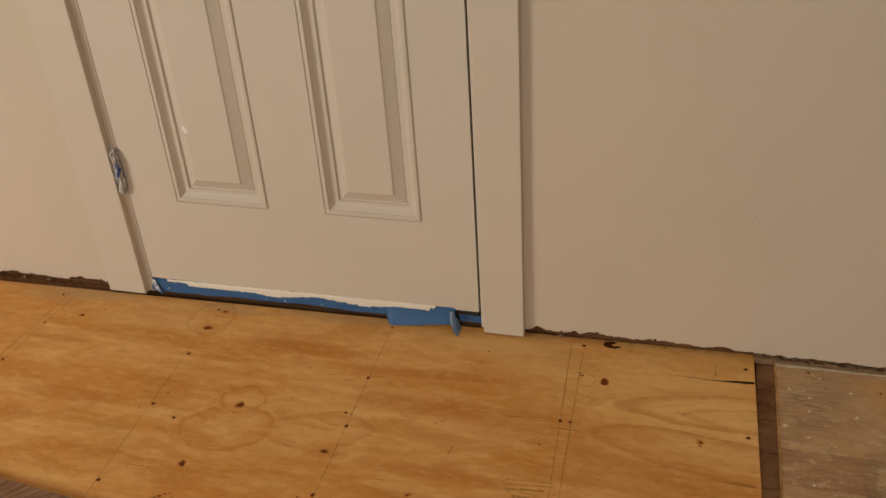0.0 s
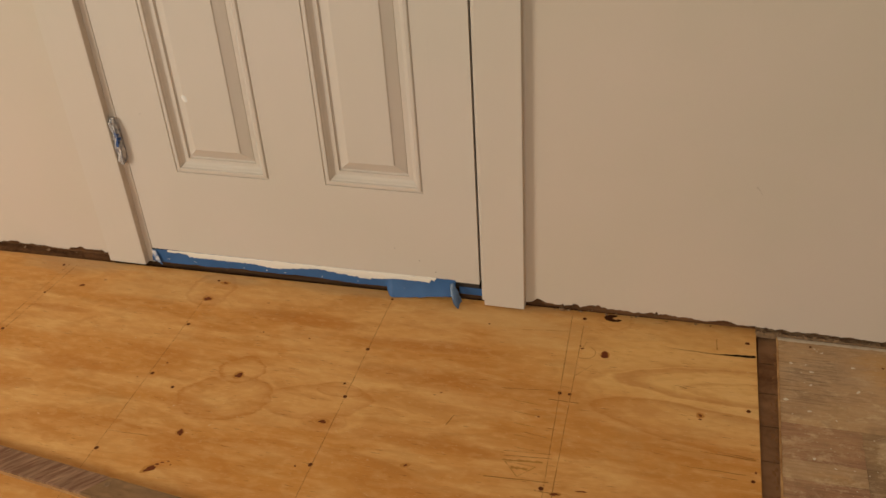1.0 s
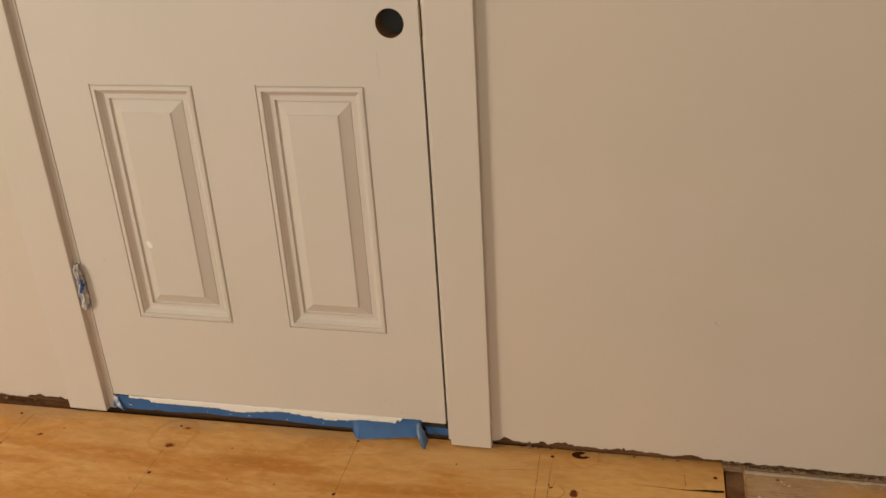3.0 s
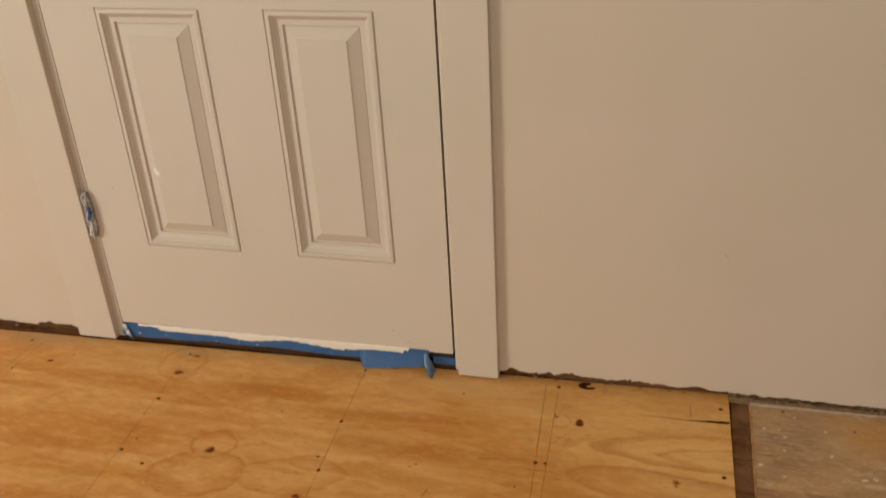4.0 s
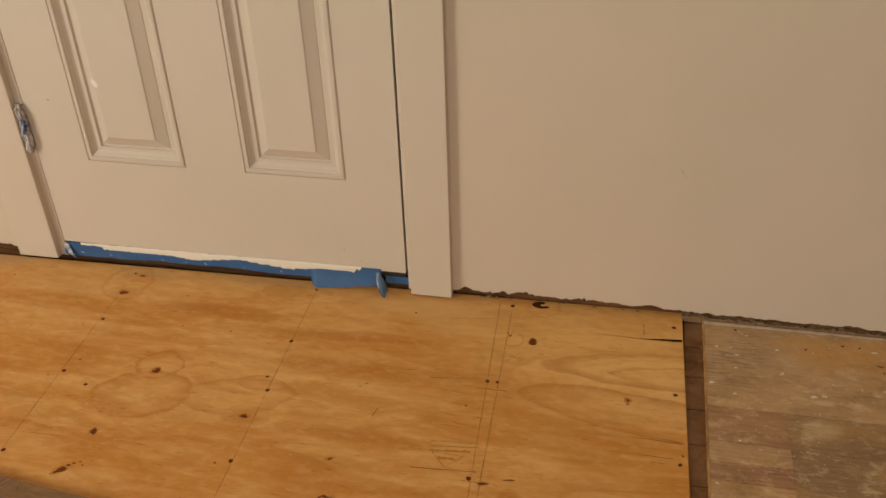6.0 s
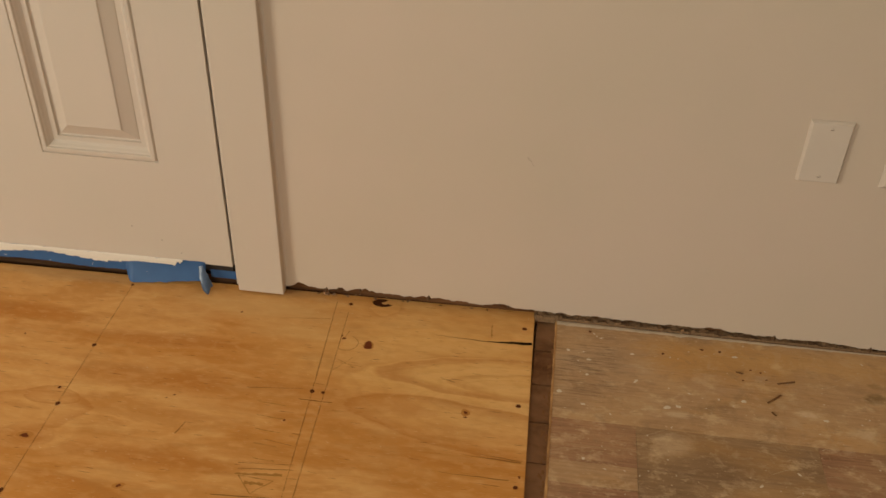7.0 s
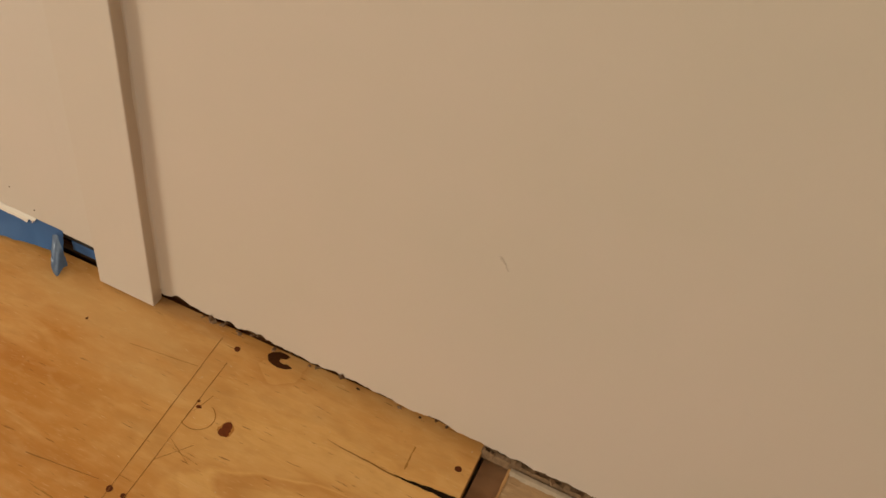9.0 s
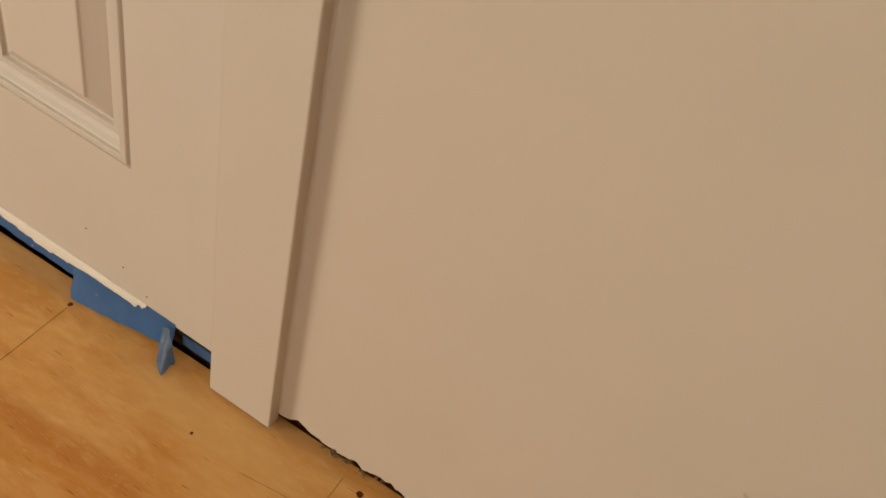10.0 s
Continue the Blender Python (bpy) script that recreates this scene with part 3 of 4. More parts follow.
def door_leaf():
    bm = bmesh.new()
    (a0, a1), (b0, b1) = PANELS
    for x0, x1, z0, z1 in ((DL, DR, DB, PZ0), (DL, a0, PZ0, PZ1), (a1, b0, PZ0, PZ1), (b1, DR, PZ0, PZ1), (DL, DR, PZ1, 0.86),
                           (DL, BX - 0.04, 0.86, 0.956), (BX + 0.04, DR, 0.86, 0.956), (DL, DR, 0.956, DT)):
        quad(bm, x0, x1, z0, z1, FACE)
    # plate round the knob bore
    n = 40
    inner, outer = [], []
    for i in range(n):
        a = 2 * math.pi * (i + 0.5) / n
        c, s = math.cos(a), math.sin(a)
        k = min(0.04 / max(1e-6, abs(c)), 0.048 / max(1e-6, abs(s)))
        inner.append(bm.verts.new((BX + BR * c, FACE, BZ + BR * s)))
        outer.append(bm.verts.new((BX + k * c, FACE, BZ + k * s)))
    for i in range(n):
        j = (i + 1) % n
        bm.faces.new((inner[i], outer[i], outer[j], inner[j]))
    for cx, cz in ((1, 1), (1, -1), (-1, 1), (-1, -1)):
        corner = bm.verts.new((BX + cx * 0.04, FACE, BZ + cz * 0.048))
        near = sorted(outer, key=lambda v: (v.co - corner.co).length)[:2]
        bm.faces.new((corner, near[0], near[1]))
    back = FACE + 0.044
    for p in (((DL, FACE, DB), (DL, FACE, DT), (DL, back, DT), (DL, back, DB)), ((DR, FACE, DB), (DR, FACE, DT), (DR, back, DT), (DR, back, DB)),
              ((DL, FACE, DB), (DR, FACE, DB), (DR, back, DB), (DL, back, DB)), ((DL, FACE, DT), (DR, FACE, DT), (DR, back, DT), (DL, back, DT)),
              ((DL, back, DB), (DR, back, DB), (DR, back, DT), (DL, back, DT))):
        bm.faces.new([bm.verts.new(q) for q in p])
    bmesh.ops.remove_doubles(bm, verts=bm.verts, dist=1e-5)
    bmesh.ops.recalc_face_normals(bm, faces=bm.faces)
    return part("leaf", bm, M_DOOR, door)


# moulding: distance inwards from the panel's outer edge, and height off the door face
PROFILE = ((0, 0), (0.0009, -0.0017), (0.0022, -0.0017), (0.0034, 0.0002), (0.0048, 0.0010), (0.0112, 0.0013), (0.0124, 0.0006), (0.0130, -0.0012), (0.0150, -0.0020), (0.0185, -0.0044),
           (0.0215, -0.0058), (0.0230, -0.0062), (0.0315, -0.0060), (0.0326, -0.0088), (0.0350, -0.0092), (0.0364, -0.0082), (0.0575, -0.0018), (0.0590, -0.0006), (0.0604, -0.0004))


def door_panel(x0, x1):
    bm = bmesh.new()
    rings = []
    for s, h in PROFILE:
        rings.append([bm.verts.new((x, FACE - 1.75 * h, z)) for x, z in ((x0 + s, PZ0 + s), (x1 - s, PZ0 + s), (x1 - s, PZ1 - s), (x0 + s, PZ1 - s))])
    for a, b in zip(rings, rings[1:]):
        for i in range(4):
            j = (i + 1) % 4
            bm.faces.new((a[i], a[j], b[j], b[i]))
    bm.faces.new(rings[-1])
    bmesh.ops.recalc_face_normals(bm, faces=bm.faces)
    return part("panel", bm, M_DOOR, door, "raised panel with a moulded surround")


door_leaf()
for x0, x1 in PANELS:
    door_panel(x0, x1)
bm = bmesh.new()
rings = [[bm.verts.new((BX + BR * math.cos(2 * math.pi * i / 40), FACE + d, BZ + BR * math.sin(2 * math.pi * i / 40))) for i in range(40)] for d in (0.0002, 0.042)]
for i in range(40):
    bm.faces.new((rings[0][i], rings[0][(i + 1) % 40], rings[1][(i + 1) % 40], rings[1][i]))
part("knob_bore", bm, M_BORE, door, "empty round knob hole with a raw wood rim")
# dark disc in place of the shade deep in the open bore
bm = bmesh.new()
bmesh.ops.create_circle(bm, cap_ends=True, segments=32, radius=BR, matrix=pose(BX, FACE + 0.0415, BZ, 90))
part("bore_back", bm, M_DARK, door)
boxed("latch_plate", (DR - 0.0004, DR + 0.0030, FACE - 0.0012, FACE + 0.026, 0.884, 0.94), M_BRASS, door, 0.0006, "aged brass latch plate")
boxed("door_sweep", (DL + 0.004, DR - 0.002, FACE + 0.006, FACE + 0.040, 0.028, DB), M_DARK, door, label="dark rubber sweep under the door")
# small white paint run, pinholes and a hairline below the bore
bm = bmesh.new()
blob(bm, 0, 0, 0, 0.0095, 0.0050, 2.1, 14, 0.2, 0.0012)
run = part("paint_drip", bm, M_GLOSS, door, "glossy white drip of paint")
run.matrix_local = pose(-0.637, FACE - 0.0002, 0.443, 90, 0, 12)
for x, z in ((-0.20, 0.118), (-0.145, 0.092), (-0.11, 0.066), (-0.755, 0.40)):
    bm = bmesh.new()
    bmesh.ops.create_icosphere(bm, subdivisions=1, radius=0.0012, matrix=pose(x, FACE, z))
    part("pinhole", bm, M_PAPER, door)

for x, z, h in ((-0.0955, 0.842, 0.030), (-0.0935, 0.815, 0.016)):
    bm = bmesh.new()
    strip(bm, -h / 2, 0, h / 2, 0, 0.0007, 0, 0.0002, 0.5, 8)
    line = part("hairline", bm, M_SCUFF, door)
    line.matrix_local = pose(x, FACE - 0.0003, z, 90) @ pose(0, 0, 0, 0, 0, 88)

# frame: two jambs, head and threshold
frame_ob = base("door_frame", "cream painted door jambs and head", "door frame", kind="structure")
boxed("jamb", (-0.86, DL - 0.0010, -0.0022, 0.14, 0.006, 2.075), M_TRIM, frame_ob, 0.001)
boxed("jamb", (-0.0083, 0.03, 0.0005, 0.14, 0.004, 2.075), M_TRIM, frame_ob, 0.001)
boxed("head", (DL - 0.002, DR + 0.003, 0.0005, 0.14, DT + 0.004, 2.075), M_TRIM, frame_ob, 0.001)
boxed("stop", (DR - 0.009, -0.0085, 0.046, 0.12, 0.03, 2.03), M_TRIM, frame_ob)
boxed("stop", (DL - 0.0011, DL + 0.009, 0.046, 0.12, 0.03, 2.03), M_TRIM, frame_ob)
bm = bmesh.new()
box(bm, -0.858, 0.028, 0.0125, 0.16, -0.0318, 0.012, 0.002)
box(bm, DL, DR, 0.02, 0.12, 0.012, 0.026, 0.003)
tagged(part("threshold", bm, M_SILL), "dark worn wooden threshold under the door", "threshold", kind="structure")
# added sheet, coloured dark for the shade seen through the door gaps
tagged(boxed("door_backing", (-0.86, 0.03, 0.145, 0.16, 0.0, 2.08), M_DARK), "unseen dark sheet added to keep the door gaps dark", "wall", kind="structure")


def casing(x0, x1, z0, label):
    bm = bmesh.new()
    box(bm, x0, x1, -0.0190, -0.0002, z0, 2.17, 0.0022, 3)
    return tagged(part("casing", bm, M_TRIM), label, "door trim", kind="structure", group="door casings")


casing(0.0015, 0.0895, 0.005, "flat cream painted door casing, foot just off the plywood")
casing(-0.931, -0.8325, 0.006, "flat cream painted door casing caulked to the wall")
tagged(boxed("casing_head", (-0.931, 0.0895, -0.0170, -0.0002, 2.171, 2.26), M_TRIM, None, 0.002), "flat cream painted head casing over the door", "door trim", kind="structure", group="door casings")
# caulk beads along the casings
for x0, x1, name in ((0.0895, 0.0935, "caulk"), (-0.935, -0.931, "caulk")):
    bm = bmesh.new()
    prev = None
    for i in range(60):
        z = 0.024 + 2.1 * i / 59
        w = 0.75 + 0.5 * noise.noise((x0 * 50, z * 14, 0))
        xa, xb = (x0, x0 + (x1 - x0) * w) if x0 > 0 else (x1, x1 - (x1 - x0) * w)
        row = [bm.verts.new(p) for p in ((xa, -0.004 * w, z), ((xa + xb) / 2, -0.0012 * w, z), (xb, -0.0001, z))]
        if prev:
            for k in range(2):
                bm.faces.new((prev[k], prev[k + 1], row[k + 1], row[k]))
        prev = row
    bmesh.ops.recalc_face_normals(bm, faces=bm.faces)
    part(name, bm, M_TRIM, wall_north)


# ---- hinge wrapped in tape ----
def taped_hinge():
    hinge = base("hinge", "door hinge wrapped in crumpled blue tape smeared with paint", "hinge")
    hinge.location = (-0.8225, -0.010, 0.278)
    bm = bmesh.new()
    rows = []
    for i in range(29):
        z = 0.112 * i / 28
        ring = []
        for k in range(18):
            a = 2 * math.pi * k / 18
            r = 0.0082 + 0.0034 * noise.noise((math.cos(a) * 1.5, math.sin(a) * 1.5, z * 60)) + 0.002 * noise.noise((math.cos(a) * 5, math.sin(a) * 5, z * 160))
            r *= 1.0 if 1 < i < 27 else 0.65
            ring.append(bm.verts.new((r * 1.0 * math.cos(a), r * 1.15 * math.sin(a), z)))
        rows.append(ring)
    for a, b in zip(rows, rows[1:]):
        for k in range(18):
            bm.faces.new((a[k], a[(k + 1) % 18], b[(k + 1) % 18], b[k]))
    bm.faces.new(rows[0]), bm.faces.new(rows[-1])
    bmesh.ops.recalc_face_normals(bm, faces=bm.faces)
    part("tape_wrap", bm, M_TAPE_PAINTED, hinge, "crumpled blue tape with dried paint")
    boxed("hinge_leaf", (-0.003, 0.008, 0.0085, 0.0105, 0.006, 0.106), M_TAPE_PAINTED, hinge)
    bm = bmesh.new()
    strip(bm, 0, 0, 0.09, 0.004, 0.011, 0, 0.0015, 0.5, 12)
    flap = part("tape_flap", bm, M_TAPE_PAINTED, hinge, "torn blue tape edge")
    flap.matrix_local = pose(0.006, -0.0095, 0.012, 0, -90, 62)
    return hinge


taped_hinge()


# ---- tape under the door ----
def tape_run():
    tape = base("masking_tape", "blue masking tape along the door bottom, torn and paint-edged", "tape")
    bm = bmesh.new()
    rows = []
    x0, x1, n = -0.821, -0.066, 230
    for i in range(n + 1):
        x = x0 + (x1 - x0) * i / n
        k = noise.noise((x * 14, 0.4, 0)) * 0.003 + noise.noise((x * 70, 1.4, 0)) * 0.0012
        f = min(1, max(0, (x + 0.226) / 0.014)) ** 0.6            # loose flap that hangs to the floor
        low = 0.0095 + 0.0045 * min(1, max(0, (x + 0.75) / 0.2)) + k
        tail = min(1, max(0, (x + 0.82) / 0.05))
        belly = math.sin(math.pi * min(1, max(0, (x + 0.225) / 0.19)))
        # the flap stands out over the plywood and rises towards the loose end
        along = min(1, max(0, (x + 0.212) / 0.14))
        low = low * (1 - f) + f * (0.0012 + 0.010 * along ** 1.6 + 0.4 * k + 0.0016 * noise.noise((x * 90, 8.4, 0)))
        out = 0.0018 + f * (0.022 - 0.013 * along - 0.004 * belly * along) + 0.0012 * noise.noise((x * 40, 3.3, 0))
        top = 0.0445 + 0.006 * (x + 0.82) / 0.77 - 0.003 * (1 - tail)
        col = []
        for j in range(7):
            u = j / 6
            z = top + (low - top) * u
            y = FACE - 0.0006 - out * u ** 1.6 - 0.0009 * noise.noise((x * 55, u * 4, 7.7))
            col.append(bm.verts.new((x, y, z)))
        rows.append(col)
    for a, b in zip(rows, rows[1:]):
        for j in range(6):
            bm.faces.new((a[j], a[j + 1], b[j + 1], b[j]))
    smooth(part("strip", bm, M_TAPE, tape))
    # twisted loose end that curls down to the plywood
    bm = bmesh.new()
    prev = None

    def hang(u):
        return Vector((-0.073 + 0.023 * u, -0.009 - 0.026 * u ** 0.9, 0.046 - 0.044 * u ** 0.9))

    for i in range(25):
        u = i / 24
        w = 0.0036 + 0.0088 * u ** 0.7 - 0.007 * max(0, u - 0.72) + 0.0016 * noise.noise((u * 9, 1.5, 0))
        across = Vector((0.95 - 0.15 * u, 0.10 + 0.42 * u, 0.30 - 0.5 * u)).normalized()
        row = []
        for k in range(7):
            f = k / 3 - 1
            p = hang(u * (0.86 + 0.14 * math.cos(2.6 * f + 0.9))) + across * (w * f)
            p += Vector((0, -0.0045 * (1 - f * f) * math.sin(2.2 * u), 0.0012 * noise.noise((u * 4, f * 2, 4))))
            p.z = max(p.z, 0.0008)
            row.append(bm.verts.new(p))
        if prev:
            for k in range(6):
                bm.faces.new((prev[k], prev[k + 1], row[k + 1], row[k]))
        prev = row
    smooth(part("loose_end", bm, M_TAPE_BACK, tape, "twisted grey-blue loose end"))
    # paint that was brushed over the upper tape edge
    bm = bmesh.new()
    prev = None
    n = 260
    for i in range(n + 1):
        x = -0.775 + 0.665 * i / n
        f = i / n
        lo = 0.0325 + 0.0035 * f + 0.0055 * round(noise.noise((x * 9, 6, 0)) * 3) / 2 + 0.0024 * noise.noise((x * 130, 2, 0)) + 0.0012 * noise.noise((x * 330, 2, 0))
        hi = 0.0445 + 0.006 * f + 0.0006 * noise.noise((x * 60, 9, 0))
        drop = min(1, max(0, (x + 0.728) / 0.012 + 0.5 * noise.noise((x * 150, 4, 0))))
        stop = min(1, max(0, (-0.112 - x) / 0.02 + 0.6 * noise.noise((x * 170, 11, 0))))
        lo = hi - (hi - lo) * (0.12 + 0.88 * stop)
        lo = lo * drop + (hi - 0.0045 - 0.002 * noise.noise((x * 80, 5, 0))) * (1 - drop)
        row = [bm.verts.new(p) for p in ((x, FACE - 0.0003, hi), (x, FACE - 0.0034, hi - 0.002), (x, FACE - 0.0042, (hi + lo) / 2), (x, FACE - 0.0036, min(lo, hi - 0.003)))]
        if prev:
            for k in range(3):
                bm.faces.new((prev[k], prev[k + 1], row[k + 1], row[k]))
        prev = row
    part("paint_edge", bm, M_WHITE, tape, "thick ragged white paint edge")
    # second strip left on the threshold by the latch side
    bm = bmesh.new()
    box(bm, -0.06, -0.002, 0.004, 0.0055, 0.012, 0.030, 0.0004)
    part("strip", bm, M_TAPE, tape)
    # specks of paint on the lower tape edge
    for i in range(10):
        x = -0.74 + 0.07 * i + random.uniform(-0.035, 0.035)
        if x < -0.235:
            bm = bmesh.new()
            blob(bm, 0, 0, 0, random.uniform(0.0008, 0.0038), random.uniform(0.0004, 0.0011), random.uniform(-0.4, 0.4), 7, 0.4, 0.0003)
            spot = part("paint_spot", bm, M_WHITE, tape)
            spot.matrix_local = pose(x, -0.0062, 0.0215, 90)
    # lifted corner at the hinge side
    bm = bmesh.new()
    a = [bm.verts.new(p) for p in ((-0.8165, -0.003, 0.043), (-0.806, -0.004, 0.040), (-0.800, -0.008, 0.024), (-0.788, -0.015, 0.008), (-0.806, -0.011, 0.016), (-0.8165, -0.006, 0.028))]
    m = bm.verts.new((-0.806, -0.008, 0.027))
    for i in range(6):
        bm.faces.new((a[i], a[(i + 1) % 6], m))
    part("lifted_corner", bm, M_TAPE_STAINED, tape, "crumpled paint-stained tape corner")
    return tape


tape_run()


# ---- cover plates ----
def cover_plate(name, x0, z0, w, h, depth, bevel, label):
    thing = base(name, label, "cover plate", group="wall cover plates")
    thing.location = (x0 + w / 2, 0, z0 + h / 2)
    bm = bmesh.new()
    y0 = -depth
    outer = [(-w / 2, -h / 2), (w / 2, -h / 2), (w / 2, h / 2), (-w / 2, h / 2)]
    loops = []
    for inset, y in ((0, -0.0002), (0, y0 * 0.3), (bevel * 0.85, y0 * 0.94), (bevel, y0)):
        loops.append([bm.verts.new((x - math.copysign(inset, x), y, z - math.copysign(inset, z))) for x, z in outer])
    for a, b in zip(loops, loops[1:]):
        for i in range(4):
            bm.faces.new((a[i], a[(i + 1) % 4], b[(i + 1) % 4], b[i]))
    bm.faces.new(loops[-1])
    bmesh.ops.recalc_face_normals(bm, faces=bm.faces)
    part("plate", bm, M_PLATE, thing)
    for dz in (0.042, -0.042):
        bm = bmesh.new()
        bmesh.ops.create_cone(bm, cap_ends=True, segments=14, radius1=0.0034, radius2=0.0026, depth=0.0012, matrix=pose(0, y0 - 0.0004, dz, 90))
        screw = part("screw", bm, M_PLATE, thing)
        part("slot", box(bmesh.new(), -0.0024, 0.0024, y0 - 0.0012, y0 - 0.0008, dz - 0.0004, dz + 0.0004), M_PAPER, screw)
    return thing


cover_plate("blank_cover_plate", 0.9585, 0.3445, 0.0665, 0.1085, 0.0072, 0.0034, "cream blank cover plate with two screws on the wall")
cover_plate("cover_plate", 1.0885, 0.3435, 0.0715, 0.1125, 0.0085, 0.0075, "cream cover plate with wide rounded edges on the wall")

# scuff marks on the wall
for x, z, w, turn in ((0.533, 0.333, 0.010, -50),):
    bm = bmesh.new()
    strip(bm, -w, 0, w, 0, 0.004, 0, 0.0002, 0.5, 8)
    m = part("scuff_mark", bm, M_SCUFF, wall_north)
    m.matrix_local = pose(x, -0.0004, z) @ pose(0, 0, 0, 90) @ pose(0, 0, 0, 0, 0, turn)

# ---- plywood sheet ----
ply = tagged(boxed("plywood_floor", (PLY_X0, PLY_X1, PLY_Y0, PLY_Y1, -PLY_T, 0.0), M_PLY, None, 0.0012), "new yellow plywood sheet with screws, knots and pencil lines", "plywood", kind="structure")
SKEW = Matrix.Translation((PLY_X1, 0.0155, 0)) @ Matrix.Rotation(radians(1.2), 4, "Z") @ Matrix.Translation((-PLY_X1, -0.012, 0))
ply.data.transform(SKEW)
edge_ob = boxed("edge_veneer", (PLY_X1 + 0.0001, PLY_X1 + 0.0006, PLY_Y0, PLY_Y1, -PLY_T, -0.0015), M_EDGE, ply)
edge_ob.data.transform(SKEW)
boxed("underlay", (PLY_X0 + 0.05, PLY_X1 - 0.012, PLY_Y0 + 0.02, PLY_Y1 - 0.06, -0.0319, -PLY_T), M_SLAB, ply)


def screw_mesh():
    bm = bmesh.new()
    blob(bm, 0, 0, 0.0003, 0.0042, 0.0042, 0, 12, 0.12, -0.0002)
    mesh = bpy.data.meshes.new("screw")
    bm.to_mesh(mesh)
    bm.free()
    mesh.materials.append(M_SCREW)
    return mesh


SCREW = screw_mesh()
for x, y, s in ((-1.043, -0.05, 0.9), (-0.63, -0.039, 0.8), (-0.621, -0.204, 1), (-0.615, -0.368, 1), (-0.552, -0.398, 0.9), (-0.609, -0.581, 1), (-0.2065, -0.031, 0.75),
                (-0.203, -0.207, 1), (-0.199, -0.353, 1), (-0.198, -0.535, 1.05), (0.22, -0.019, 1), (0.206, -0.258, 1), (0.225, -0.258, 0.8), (0.214, -0.502, 1.1),
                (0.55, -0.037, 1.05), (0.553, -0.237, 1), (0.224, -0.11, 0.5), (-0.213, -0.317, 0.7), (-0.601, -0.332, 0.5), (0.561, -0.41, 0.9), (-0.224, -0.544, 0.5),
                (-1.03, -0.30, 0.9), (-1.02, -0.16, 0.7), (0.099, -0.586, 0.6), (-0.444, -0.197, 0.45), (-0.337, -0.198, 0.45), (0.178, -0.33, 0.5), (0.025, -0.075, 0.5)):
    ob = new("screw", SCREW)
    ob.parent = ply
    ob.matrix_local = Matrix.LocRotScale((x, y, 0), Euler((0, 0, x * 40)), (s, s, 1))


def knot(x, y, rx, ry, turn, hollow):
    bm = bmesh.new()
    blob(bm, x, y, 0.0002, rx * 1.08, ry * 1.05, turn, 16, 0.25, 0.0001)
    ring = part("knot", bm, M_RING, ply, "orange knot with a dark heart")
    bm = bmesh.new()
    blob(bm, x, y, 0.0004, rx * hollow * 0.84, ry * hollow * 0.84, turn, 14, 0.4, 0.0002)
    part("heart", bm, M_KNOT, ring)


for args in ((-0.434, -0.337, 0.012, 0.010, 0.2, 0.75), (-0.473, -0.512, 0.008, 0.009, 0.4, 0.95), (-0.482, -0.606, 0.016, 0.008, 0.6, 0.8), (-0.218, -0.427, 0.014, 0.008, 0.1, 0.7),
             (-0.622, -0.109, 0.013, 0.009, 0.0, 0.8), (0.276, -0.129, 0.009, 0.010, 0.5, 1.0), (-0.946, -0.118, 0.007, 0.005, 0.2, 1.0), (-0.03, -0.5, 0.009, 0.006, 0.3, 0.5),
             (-0.009, -0.591, 0.019, 0.011, 0.1, 1.05), (0.468, -0.266, 0.007, 0.007, 1.2, 0.6), (0.24, -0.509, 0.010, 0.004, 0.1, 0.9), (-0.61, -0.045, 0.012, 0.006, 0.1, 0.6)):
    knot(*args)

for x, y, rx, ry in ((-0.474, -0.594, 0.004, 0.002), (-0.467, -0.588, 0.0035, 0.0016), (-0.458, -0.583, 0.003, 0.0012), (-0.450, -0.590, 0.0022, 0.0012), (-0.018, -0.303, 0.003, 0.0010), (-0.029, -0.312, 0.002, 0.0010),
                     (0.229, -0.117, 0.0036, 0.0024), (0.468, -0.276, 0.004, 0.0016), (0.282, -0.494, 0.010, 0.0018), (0.5655, -0.389, 0.0018, 0.003),
                     (-0.903, -0.087, 0.003, 0.0014), (-0.477, -0.098, 0.003, 0.0014), (-0.655, -0.226, 0.002, 0.0013), (-0.64, -0.384, 0.0018, 0.001)):
    bm = bmesh.new()
    blob(bm, x, y, 0.0003, rx, ry, 0.1, 12, 0.35, 0.0001)
    part("nick", bm, M_KNOT, ply)

bm = bmesh.new()
blob(bm, -0.008, -0.591, 0.0007, 0.0155, 0.0080, 0.2, 24, 0.42, 0.0002)
part("loose_chip", bm, M_RING, ply, "pale chip left in a knot")

# horseshoe-shaped void at the wall
bm = bmesh.new()
prev = None
for i in range(23):
    a = radians(70 + 270 * i / 22)
    w = 0.0070 + 0.0060 * math.sin(math.pi * (i / 22) ** 0.7) + random.uniform(-0.0012, 0.0012)
    row = [bm.verts.new((0.281 + r * 1.35 * math.cos(a), -0.006 + r * 0.80 * math.sin(a), 0.0004)) for r in (0.0095 - w / 2, 0.0095 + w / 2)]
    if prev:
        bm.faces.new((prev[0], row[0], row[1], prev[1]))
    prev = row
part("knot_void", bm, M_KNOT_DARK, ply, "dark horseshoe-shaped void")

